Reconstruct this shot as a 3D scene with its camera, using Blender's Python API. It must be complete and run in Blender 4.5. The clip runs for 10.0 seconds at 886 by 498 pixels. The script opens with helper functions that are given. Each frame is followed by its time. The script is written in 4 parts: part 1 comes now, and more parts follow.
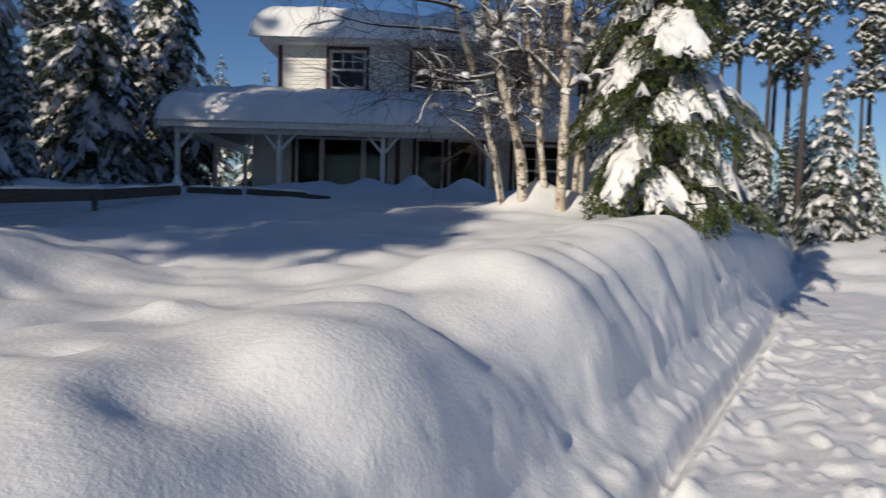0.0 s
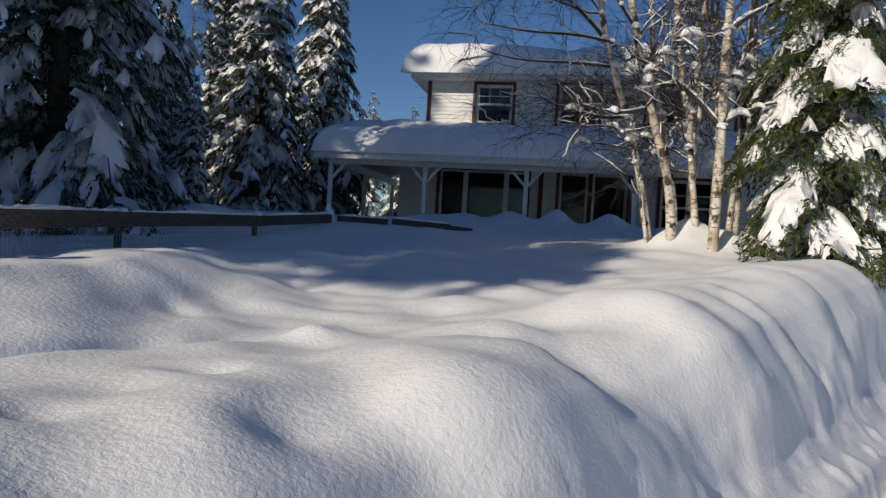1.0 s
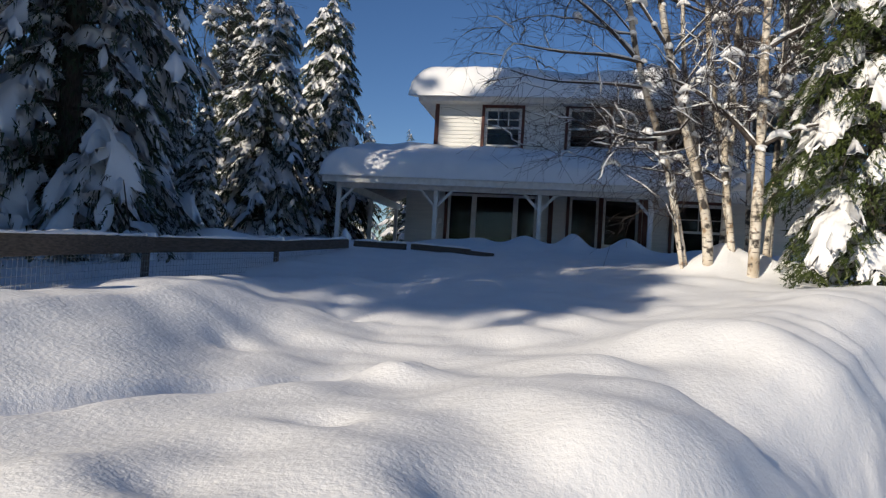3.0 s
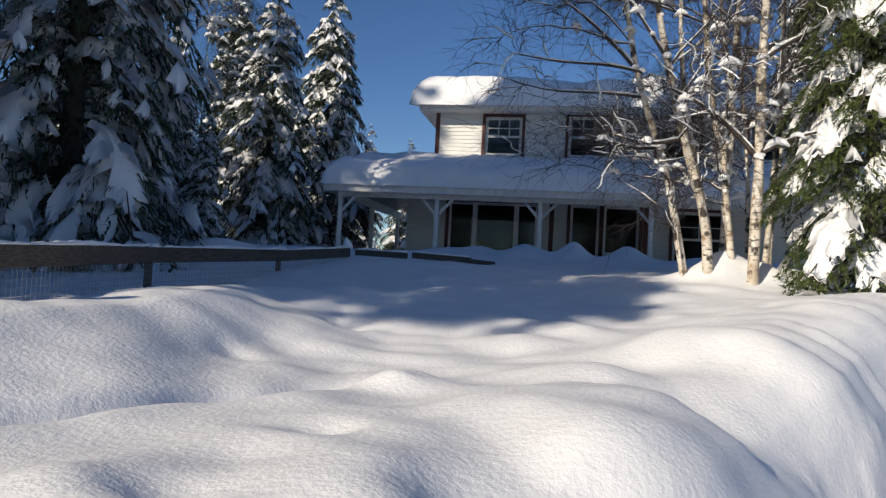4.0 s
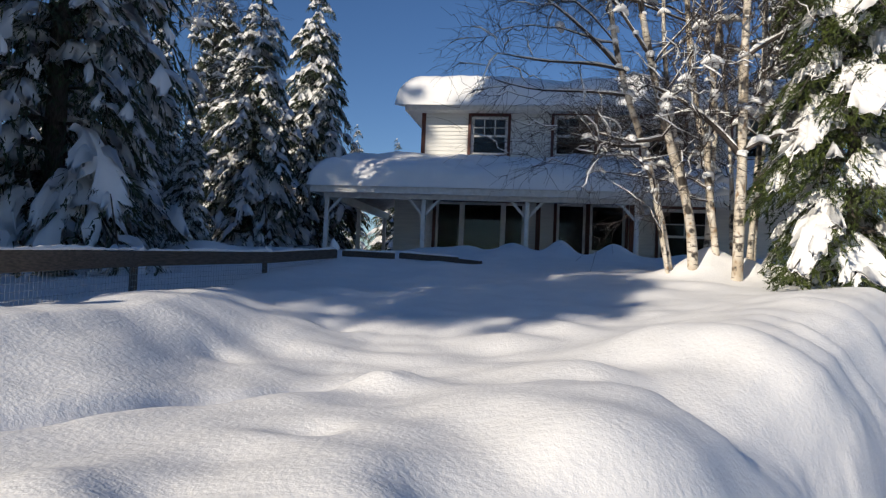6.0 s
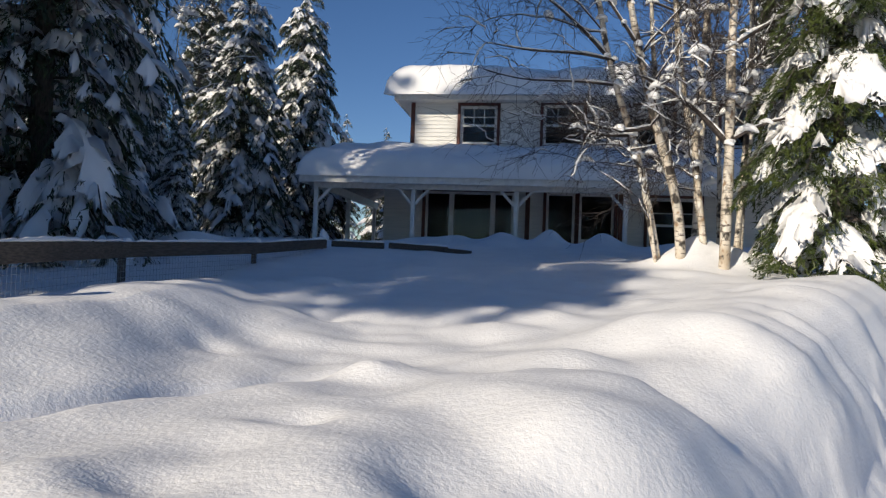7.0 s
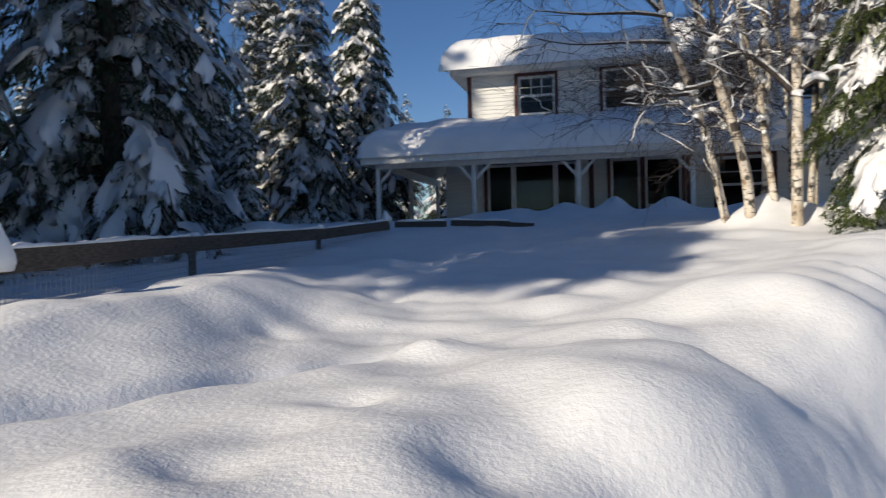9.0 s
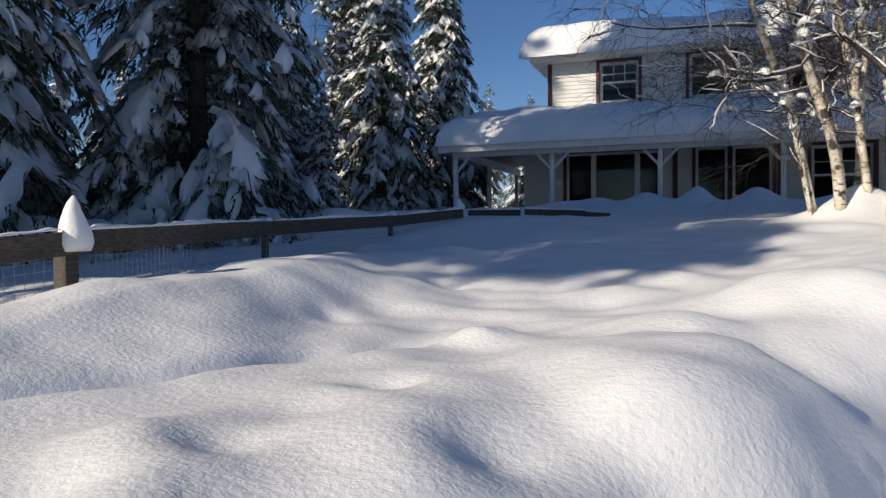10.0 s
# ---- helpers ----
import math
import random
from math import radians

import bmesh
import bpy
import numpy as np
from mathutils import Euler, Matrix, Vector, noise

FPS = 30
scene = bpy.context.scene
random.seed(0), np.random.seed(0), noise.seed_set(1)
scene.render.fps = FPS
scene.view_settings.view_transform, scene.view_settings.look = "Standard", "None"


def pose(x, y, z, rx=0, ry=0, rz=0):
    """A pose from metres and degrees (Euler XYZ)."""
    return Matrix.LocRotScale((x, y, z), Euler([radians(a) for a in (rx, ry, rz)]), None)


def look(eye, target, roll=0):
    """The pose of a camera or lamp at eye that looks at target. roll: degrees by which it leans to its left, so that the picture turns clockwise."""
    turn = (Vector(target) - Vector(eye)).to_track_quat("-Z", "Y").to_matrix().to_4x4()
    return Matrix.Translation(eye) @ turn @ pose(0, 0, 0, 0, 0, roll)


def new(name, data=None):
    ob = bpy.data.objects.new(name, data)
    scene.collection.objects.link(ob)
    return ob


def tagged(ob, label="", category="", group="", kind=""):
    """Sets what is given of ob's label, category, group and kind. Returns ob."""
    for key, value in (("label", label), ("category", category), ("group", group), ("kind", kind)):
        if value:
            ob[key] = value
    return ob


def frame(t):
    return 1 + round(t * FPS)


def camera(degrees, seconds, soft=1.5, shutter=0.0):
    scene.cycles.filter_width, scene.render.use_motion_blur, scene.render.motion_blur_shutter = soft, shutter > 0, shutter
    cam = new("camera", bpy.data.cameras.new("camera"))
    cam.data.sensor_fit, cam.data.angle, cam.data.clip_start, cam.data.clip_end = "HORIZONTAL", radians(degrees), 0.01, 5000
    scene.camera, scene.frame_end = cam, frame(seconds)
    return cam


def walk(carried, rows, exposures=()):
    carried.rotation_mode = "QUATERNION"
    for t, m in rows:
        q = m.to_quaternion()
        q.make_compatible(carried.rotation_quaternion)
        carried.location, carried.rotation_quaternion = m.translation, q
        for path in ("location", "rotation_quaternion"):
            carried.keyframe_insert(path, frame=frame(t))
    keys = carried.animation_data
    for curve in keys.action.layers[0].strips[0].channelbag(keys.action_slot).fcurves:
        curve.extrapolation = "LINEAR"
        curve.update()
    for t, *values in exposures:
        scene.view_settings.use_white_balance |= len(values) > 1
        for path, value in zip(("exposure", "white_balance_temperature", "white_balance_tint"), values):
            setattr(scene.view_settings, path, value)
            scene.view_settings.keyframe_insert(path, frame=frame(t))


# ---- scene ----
cam = camera(62.9, 10.0, soft=1.3, shutter=0.25)
PATH = [
    (0, (-0.313, -0.036, 1.549), (-0.305, 1.962, 1.462), 1.5),
    (0.5, (-0.357, -0.01, 1.561), (-0.658, 1.965, 1.467), 2.6),
    (1, (-0.345, 0.02, 1.558), (-0.72, 1.984, 1.545), 3.5),
    (1.5, (-0.471, 0.111, 1.515), (-0.924, 2.059, 1.512), 3.6),
    (2, (-0.812, 0.224, 1.542), (-1.234, 2.179, 1.54), 1.8),
    (2.5, (-0.928, 0.278, 1.55), (-1.262, 2.25, 1.566), 3.5),
    (3, (-0.98, 0.28, 1.542), (-1.322, 2.249, 1.599), 3.4),
    (4.5, (-0.948, 0.214, 1.554), (-1.296, 2.182, 1.635), 2.9),
    (5, (-0.947, 0.223, 1.553), (-1.286, 2.192, 1.637), 2.3),
    (6.5, (-0.938, 0.213, 1.555), (-1.24, 2.188, 1.625), 2.5),
    (7, (-0.925, 0.202, 1.557), (-1.213, 2.181, 1.609), 2.2),
    (7.5, (-0.918, 0.203, 1.555), (-1.195, 2.183, 1.584), 2.1),
    (8, (-0.906, 0.213, 1.556), (-1.187, 2.193, 1.559), 1.0),
    (8.5, (-0.878, 0.212, 1.558), (-1.193, 2.187, 1.545), -0.5),
    (9, (-0.817, 0.207, 1.573), (-1.292, 2.15, 1.555), -1.3),
    (9.5, (-0.763, 0.224, 1.562), (-1.486, 2.089, 1.54), 0.7),
    (10, (-0.648, 0.257, 1.559), (-1.343, 2.132, 1.514), -0.4),
]
walk(cam, [(t, look(eye, target, roll)) for t, eye, target, roll in PATH],
     exposures=((0.0, 0.20), (1.0, 0.14), (1.75, 0.22), (2.5, 0.38), (4.5, 0.52), (10.0, 0.48)))

# ---- world, sun, exposure ----
SUN_AZ, SUN_EL = 34.5, 24.0     # the light travels towards +x and +y
sun_way = Vector((math.sin(radians(SUN_AZ)) * math.cos(radians(SUN_EL)), math.cos(radians(SUN_AZ)) * math.cos(radians(SUN_EL)), -math.sin(radians(SUN_EL))))
world = bpy.data.worlds.new("world")
scene.world = world
world.use_nodes = True
wn = world.node_tree.nodes
sky = wn.new("ShaderNodeTexSky")
sky.sky_type, sky.sun_disc = "NISHITA", False
sky.sun_elevation, sky.sun_rotation = radians(SUN_EL), radians(SUN_AZ + 180)
sky.altitude, sky.air_density, sky.dust_density, sky.ozone_density = 1200.0, 1.0, 0.0, 3.0
wn["Background"].inputs["Strength"].default_value = 0.062
deep = wn.new("ShaderNodeHueSaturation")
deep.inputs["Hue"].default_value, deep.inputs["Saturation"].default_value, deep.inputs["Value"].default_value = 0.508, 1.16, 1.0
world.node_tree.links.new(sky.outputs["Color"], deep.inputs["Color"])
world.node_tree.links.new(deep.outputs["Color"], wn["Background"].inputs["Color"])
sun = new("sun", bpy.data.lights.new("sun", "SUN"))
sun.data.energy, sun.data.angle, sun.data.color = 3.2, radians(0.55), (1.0, 0.892, 0.737)
sun.matrix_world = look((0, 0, 0), sun_way)


# ---- materials ----
def material(name, rough=0.7, metal=0.0):
    m = bpy.data.materials.new(name)
    m.use_nodes = True
    b = m.node_tree.nodes["Principled BSDF"]
    b.inputs["Roughness"].default_value, b.inputs["Metallic"].default_value = rough, metal
    return m, b, m.node_tree.nodes, m.node_tree.links


def noisy(m, scale, low, high, stretch=(1, 1, 1), detail=5.0, coords="Object", span=(0.35, 0.65)):
    """Noise through a two-colour ramp; gives the colour's and the noise's sockets."""
    n, l = m.node_tree.nodes, m.node_tree.links
    tc, mp, no, ra = n.new("ShaderNodeTexCoord"), n.new("ShaderNodeMapping"), n.new("ShaderNodeTexNoise"), n.new("ShaderNodeValToRGB")
    mp.inputs["Scale"].default_value = stretch
    no.inputs["Scale"].default_value, no.inputs["Detail"].default_value = scale, detail
    ra.color_ramp.elements[0].position, ra.color_ramp.elements[1].position = span
    ra.color_ramp.elements[0].color, ra.color_ramp.elements[1].color = (*low, 1), (*high, 1)
    l.new(tc.outputs[coords], mp.inputs["Vector"])
    l.new(mp.outputs["Vector"], no.inputs["Vector"])
    l.new(no.outputs["Fac"], ra.inputs["Fac"])
    return ra.outputs["Color"], no.outputs["Fac"]


def mixed(m, a, b, fac, kind="MIX"):
    x = m.node_tree.nodes.new("ShaderNodeMix")
    x.data_type, x.blend_type = "RGBA", kind
    for sock, val in ((x.inputs[6], a), (x.inputs[7], b), (x.inputs[0], fac)):
        if isinstance(val, (int, float, tuple)):
            sock.default_value = val
        else:
            m.node_tree.links.new(val, sock)
    return x.outputs[2]


def relief(m, heights):
    """A chain of bumps, (height socket, strength, distance) each, into the shader's normal."""
    n, l, last = m.node_tree.nodes, m.node_tree.links, None
    for h, strength, dist in heights:
        bu = n.new("ShaderNodeBump")
        bu.inputs["Strength"].default_value, bu.inputs["Distance"].default_value = strength, dist
        l.new(h, bu.inputs["Height"])
        if last:
            l.new(last, bu.inputs["Normal"])
        last = bu.outputs["Normal"]
    l.new(last, n["Principled BSDF"].inputs["Normal"])


def snow_material(name, grain):
    m, b, n, l = material(name, 0.55)
    col, _ = noisy(m, 2.0, (0.84, 0.84, 0.84), (0.90, 0.895, 0.885))
    l.new(col, b.inputs["Base Color"])
    b.inputs["Specular IOR Level"].default_value = 0.25
    _, fine = noisy(m, 130.0, (0, 0, 0), (1, 1, 1), detail=3.0)
    _, mid = noisy(m, 38.0, (0, 0, 0), (1, 1, 1), detail=3.0)
    _, wide = noisy(m, 9.0, (0, 0, 0), (1, 1, 1), detail=2.0)
    relief(m, ((wide, 0.15 * grain, 0.03), (mid, 0.36 * grain, 0.013), (fine, 0.34 * grain, 0.005)))
    return m


SNOW = snow_material("field_snow", 1.0)
ROOF_SNOW = snow_material("roof_snow", 0.5)
BOUGH_SNOW = snow_material("bough_snow", 0.7)


def plain(name, low, high, scale, rough=0.7, stretch=(1, 1, 1), bump=0.3, dist=0.004, coords="Object"):
    m, b, n, l = material(name, rough)
    c, f = noisy(m, scale, low, high, stretch, coords=coords)
    l.new(c, b.inputs["Base Color"])
    relief(m, ((f, bump, dist),))
    return m


WHITE_SIDING = plain("white_siding", (0.66, 0.66, 0.63), (0.76, 0.75, 0.71), 6.0, 0.5, (0.3, 1, 4))
WHITE_PAINT = plain("white_paint", (0.66, 0.65, 0.62), (0.78, 0.77, 0.74), 9.0, 0.45)
RED_TRIM = plain("red_brown_trim", (0.075, 0.022, 0.016), (0.13, 0.04, 0.028), 12.0, 0.6, (1, 1, 0.2))
GREY_WOOD = plain("weathered_wood", (0.045, 0.036, 0.029), (0.11, 0.088, 0.07), 14.0, 0.8, (6, 0.5, 6))
DECK_WOOD = plain("deck_wood", (0.09, 0.07, 0.055), (0.17, 0.14, 0.11), 10.0, 0.8, (0.4, 6, 6))
ROOF_METAL = plain("roof_sheet", (0.10, 0.09, 0.09), (0.16, 0.15, 0.15), 5.0, 0.5)
# near-black colour stands in for the lack of light indoors
ROOM = plain("darkened_room", (0.02, 0.017, 0.014), (0.045, 0.038, 0.03), 1.5, 0.9)
SPRUCE = plain("spruce_needles", (0.012, 0.022, 0.010), (0.035, 0.055, 0.020), 3.0, 0.6, bump=0.0)
FIR_GREEN = plain("fir_needles", (0.024, 0.040, 0.007), (0.075, 0.098, 0.018), 3.0, 0.55, bump=0.0)
PINE_GREEN = plain("pine_needles", (0.018, 0.028, 0.012), (0.05, 0.065, 0.025), 2.0, 0.6, bump=0.0)
BARK = plain("conifer_bark", (0.035, 0.029, 0.025), (0.095, 0.08, 0.07), 12.0, 0.9, (4, 4, 0.8), 0.8, 0.02)
TWIG = plain("birch_twig", (0.03, 0.022, 0.018), (0.075, 0.058, 0.05), 20.0, 0.7)
WIRE = plain("wire", (0.25, 0.25, 0.25), (0.4, 0.4, 0.4), 30.0, 0.4)


def birch_bark():
    m, b, n, l = material("birch_bark", 0.65)
    base, f = noisy(m, 4.0, (0.44, 0.36, 0.26), (0.74, 0.69, 0.60), (1, 1, 0.6))
    dash, d = noisy(m, 9.0, (0, 0, 0), (1, 1, 1), (0.9, 0.9, 4.5), 5.0, span=(0.58, 0.66))
    scar, s = noisy(m, 3.4, (0, 0, 0), (1, 1, 1), (1.6, 1.6, 1.2), 6.0, span=(0.56, 0.62))
    flake, k = noisy(m, 15.0, (0, 0, 0), (1, 1, 1), (1, 1, 0.7), 4.0, span=(0.56, 0.68))
    c = mixed(m, base, (0.30, 0.20, 0.12, 1), flake)
    c = mixed(m, c, (0.13, 0.10, 0.08, 1), dash)
    c = mixed(m, c, (0.045, 0.037, 0.03, 1), scar)
    l.new(c, b.inputs["Base Color"])
    relief(m, ((d, 0.5, 0.006), (f, 0.4, 0.01)))
    return m


BIRCH = birch_bark()


def glass_material():
    m, b, n, l = material("window_glass", 0.02)
    b.inputs["Base Color"].default_value = (0.9, 0.95, 0.95, 1)
    b.inputs["Transmission Weight"].default_value = 1.0
    b.inputs["IOR"].default_value = 1.25
    return m


GLASS = glass_material()


# ---- mesh tools ----
class Geo:
    """Gathers vertices and faces for one mesh."""

    def __init__(self):
        self.v, self.f, self.n = [], [], 0

    def add(self, verts, faces):
        verts, faces = np.asarray(verts, float).reshape(-1, 3), np.asarray(faces, int)
        self.v.append(verts)
        self.f.append(faces + self.n)
        self.n += len(verts)
        return self

    def box(self, x0, y0, z0, x1, y1, z1, m=None):
        v = np.array([(x, y, z) for x in (x0, x1) for y in (y0, y1) for z in (z0, z1)], float)
        if m is not None:
            v = np.array([m @ Vector(p) for p in v])
        return self.add(v, [(0, 1, 3, 2), (4, 6, 7, 5), (0, 4, 5, 1), (2, 3, 7, 6), (0, 2, 6, 4), (1, 5, 7, 3)])

    def beam(self, a, b, w, h, up=(0, 0, 1)):
        """A squared bar from a to b, w wide and h high."""
        a, b = Vector(a), Vector(b)
        t = (b - a).normalized()
        s = t.cross(Vector(up)).normalized()
        u = s.cross(t)
        v = [p + s * i * w / 2 + u * j * h / 2 for p in (a, b) for i, j in ((-1, -1), (1, -1), (1, 1), (-1, 1))]
        return self.add(v, [(0, 1, 2, 3), (7, 6, 5, 4), (0, 4, 5, 1), (1, 5, 6, 2), (2, 6, 7, 3), (3, 7, 4, 0)])

    def sweep(self, curves, wide, high, k=6, flat=1.0, lift=0.0):
        """Tubes along curves (B, n, 3), half-axes wide and high (B, n); flat squeezes the underside, lift raises the middle."""
        c, wide, high = (np.asarray(a, float) for a in (curves, wide, high))
        B, n, _ = c.shape
        t = np.gradient(c, axis=1)
        t /= np.linalg.norm(t, axis=2, keepdims=True) + 1e-9
        ref = np.where(np.abs(t[..., 2:3]) > 0.97, np.array([1.0, 0, 0]), np.array([0, 0, 1.0]))
        s = np.cross(t, ref)
        s /= np.linalg.norm(s, axis=2, keepdims=True) + 1e-9
        u = np.cross(s, t)
        a = np.arange(k) * 2 * np.pi / k + np.pi / k
        ca, sa = np.cos(a), np.sin(a)
        sa = np.where(sa < 0, sa * flat, sa) + lift
        v = c[:, :, None] + s[:, :, None] * (wide[..., None] * ca)[..., None] + u[:, :, None] * (high[..., None] * sa)[..., None]
        i = np.arange(B * n * k).reshape(B, n, k)
        j = np.roll(i, -1, axis=2)
        f = np.stack((i[:, :-1], j[:, :-1], j[:, 1:], i[:, 1:]), axis=-1).reshape(-1, 4)
        self.add(v, f)
        for ring in (i[:, 0, ::-1], i[:, -1]):
            self.f.append(ring + self.n - B * n * k)
        return self

    def mesh(self, name, mat, smooth=False):
        me = bpy.data.meshes.new(name)
        v = np.concatenate(self.v)
        sizes = np.concatenate([np.full(len(f), f.shape[1]) for f in self.f])
        loops = np.concatenate([f.ravel() for f in self.f])
        me.vertices.add(len(v))
        me.vertices.foreach_set("co", v.ravel())
        me.loops.add(len(loops))
        me.loops.foreach_set("vertex_index", loops.astype(np.int32))
        me.polygons.add(len(sizes))
        me.polygons.foreach_set("loop_start", np.concatenate(([0], np.cumsum(sizes)[:-1])).astype(np.int32))
        me.polygons.foreach_set("loop_total", sizes.astype(np.int32))
        me.polygons.foreach_set("use_smooth", np.full(len(sizes), smooth))
        me.update(calc_edges=True)
        me.materials.append(mat)
        return me


def part(name, geo, mat, parent, label="", smooth=False, bevel=0.0):
    ob = new(name, geo.mesh(name, mat, smooth) if isinstance(geo, Geo) else geo)
    ob.parent = parent
    if bevel:
        mod = ob.modifiers.new("bevel", "BEVEL")
        mod.width, mod.segments, mod.limit_method = bevel, 2, "ANGLE"
    return tagged(ob, label)


def thing(name, label, category, place=(0, 0, 0), group="", kind=""):
    ob = new(name)
    ob.location = place
    return tagged(ob, label, category, group, kind)


def solo(name, geo, mat, label, category, smooth=True, group="", kind=""):
    return tagged(new(name, geo.mesh(name, mat, smooth)), label, category, group, kind)


def grid_geo(xs, ys, zfun):
    X, Y = np.meshgrid(xs, ys)
    Z = zfun(X, Y)
    i = np.arange(X.size).reshape(X.shape)
    f = np.stack((i[:-1, :-1], i[:-1, 1:], i[1:, 1:], i[1:, :-1]), axis=-1).reshape(-1, 4)
    return Geo().add(np.stack((X, Y, Z), axis=-1), f)


def step(a, b, x):
    t = np.clip((x - a) / (b - a), 0, 1)
    return t * t * (3 - 2 * t)


def wave(x, y, size, seed):
    """Smooth pseudo-noise between -1 and 1 with features of about that size."""
    r = np.random.RandomState(seed)
    out = 0
    for _ in range(7):
        a, p, q = r.uniform(0, 2 * np.pi, 2).tolist() + [r.uniform(0.6, 1.6)]
        out = out + np.sin((x * math.cos(a) + y * math.sin(a)) * 2 * np.pi / size * q + p + 1.3 * np.sin((x * math.sin(a) - y * math.cos(a)) * 3.1 / size + p))
    return out / 4.0


TABLE = np.random.RandomState(77).uniform(-1, 1, (64, 64))


def clods(x, y, size, seed=0):
    """Smooth lattice noise between -1 and 1, the same in all directions."""
    x, y = x / size + seed * 7.3, y / size + seed * 3.1
    i, j = np.floor(x).astype(int), np.floor(y).astype(int)
    fx, fy = x - i, y - j
    fx, fy = fx * fx * (3 - 2 * fx), fy * fy * (3 - 2 * fy)
    a, b = TABLE[i % 64, j % 64], TABLE[(i + 1) % 64, j % 64]
    c, d = TABLE[i % 64, (j + 1) % 64], TABLE[(i + 1) % 64, (j + 1) % 64]
    return (a * (1 - fx) + b * fx) * (1 - fy) + (c * (1 - fx) + d * fx) * fy


# ---- ground: driveway, ploughed bank, lawn under deep snow ----
EDGE, ALONG = np.array((1.1, 4.18)), np.array((0.4853, 0.8743))


def uv(x, y):
    """Metres to the lawn side of the driveway's edge, and metres along it."""
    dx, dy = x - EDGE[0], y - EDGE[1]
    return -dx * ALONG[1] + dy * ALONG[0], dx * ALONG[0] + dy * ALONG[1]


def mound(x, y, cx, cy, rx, ry, turn, h):
    c, s = math.cos(radians(turn)), math.sin(radians(turn))
    a, b = ((x - cx) * c + (y - cy) * s) / rx, (-(x - cx) * s + (y - cy) * c) / ry
    return h * np.exp(-(a * a + b * b))


def lump(x, y, cx, cy, r, h, after=0.55):
    """A mound that falls off more steeply on the side away from the sun."""
    a = (x - cx) * ALONG[0] + (y - cy) * ALONG[1]
    b = -(x - cx) * ALONG[1] + (y - cy) * ALONG[0]
    a = np.where(a > 0, a / (r * after), a / r)
    return h * np.exp(-(a * a + (b / r) ** 2))


def lawn_height(x, y):
    base = np.interp(y, (-40, 0, 3, 5, 6.2, 8, 10, 12, 15, 16.4, 60, 400), (0.8, 0.86, 0.92, 0.95, 1.07, 1.36, 1.58, 1.80, 2.04, 2.10, 2.2, 2.2))
    # a swell along the fence that falls away towards the driveway
    sx = x + 0.04 * wave(x, y, 1.7, 36)
    rise = np.interp(sx, (-4.7, -4.3, -3.95, -3.75, -3.55, -3.0, -2.8, -2.4), (0.62, 0.78, 0.97, 1.0, 0.93, 0.33, 0.16, 0.0))
    base = base + 0.42 * rise * np.interp(y, (1.0, 2.4, 3.4, 4.6), (0.5, 0.62, 0.84, 1.0)) * (1 - step(5.0, 8.4, y))
    base = base + mound(x, y, 0.9, 10.4, 1.5, 1.1, 20, 0.10) + mound(x, y, 1.0, 10.55, 0.5, 0.4, 0, 0.14) + mound(x, y, 1.18, 10.85, 0.4, 0.35, 0, 0.32) + mound(x, y, 1.62, 10.5, 0.22, 0.25, 0, 0.22) + mound(x, y, 1.9, 10.3, 0.3, 0.25, 0, 0.2) + mound(x, y, -6.5, 11.0, 0.8, 0.5, 0, 0.30)
    for cx, cy, rx, ry, h in ((-1.9, 15.75, 0.45, 0.6, 0.24), (-0.9, 15.65, 0.30, 0.6, 0.32), (0.2, 15.6, 0.42, 0.6, 0.30), (-2.9, 15.8, 0.4, 0.5, 0.14), (-3.6, 15.9, 0.8, 0.4, 0.12), (-1.4, 15.3, 1.5, 0.7, 0.08), (1.6, 15.5, 0.7, 0.7, 0.15), (3.2, 15.6, 0.9, 0.7, 0.15)):
        base = base + mound(x, y, cx, cy, rx, ry, 0, h)
    for cx, cy, r, h in ((-2.83, 6.2, 0.17, -0.05), (-2.95, 4.4, 0.2, -0.05), (-2.55, 6.05, 0.3, 0.03), (-1.3, 6.1, 0.3, 0.03), (-2.0, 6.7, 0.35, 0.05), (-0.9, 6.6, 0.5, 0.06), (-2.3, 5.3, 0.45, 0.05), (-3.3, 7.6, 0.6, 0.05)):
        base = base + lump(x, y, cx, cy, r, h)
    return base + 0.03 * wave(x, y, 2.6, 8) * step(13, 9, y)


def smooth_profile(points):
    """A softened table of heights along the bank."""
    v = np.arange(-6.0, 10.0, 0.02)
    z = np.interp(v, [p[0] for p in points], [p[1] for p in points])
    k = np.hanning(17)
    return v, np.convolve(np.pad(z, 8, "edge"), k / k.sum(), "valid")


# swells of the bank: a gentle rise towards the sun, a drop on the far side
RIDGE_V, RIDGE_Z = smooth_profile(((-6, 0), (-4.3, 0.0), (-3.9, 0.05), (-3.65, 0.0), (-3.4, 0.01), (-3.05, 0.03), (-2.93, 0.02), (-2.75, -0.02), (-2.6, -0.02), (-2.42, 0.06), (-2.2, 0.15), (-2.02, 0.165), (-1.7, 0.10),
                                   (-1.38, 0.05), (-1.15, -0.06), (-0.9, -0.11), (-0.6, -0.07), (-0.3, 0.02), (-0.05, 0.12), (0.14, 0.15), (0.34, 0.09), (0.52, 0.03), (0.72, 0.06), (0.86, 0.06), (1.05, 0.0),
                                   (1.22, 0.02), (1.38, 0.03), (1.6, -0.05), (2.0, -0.03), (2.4, 0.06), (2.65, 0.05), (2.95, -0.02), (3.5, 0.0), (4.0, -0.01), (4.9, 0.06), (5.6, -0.02), (6.5, 0.0), (10, 0)))


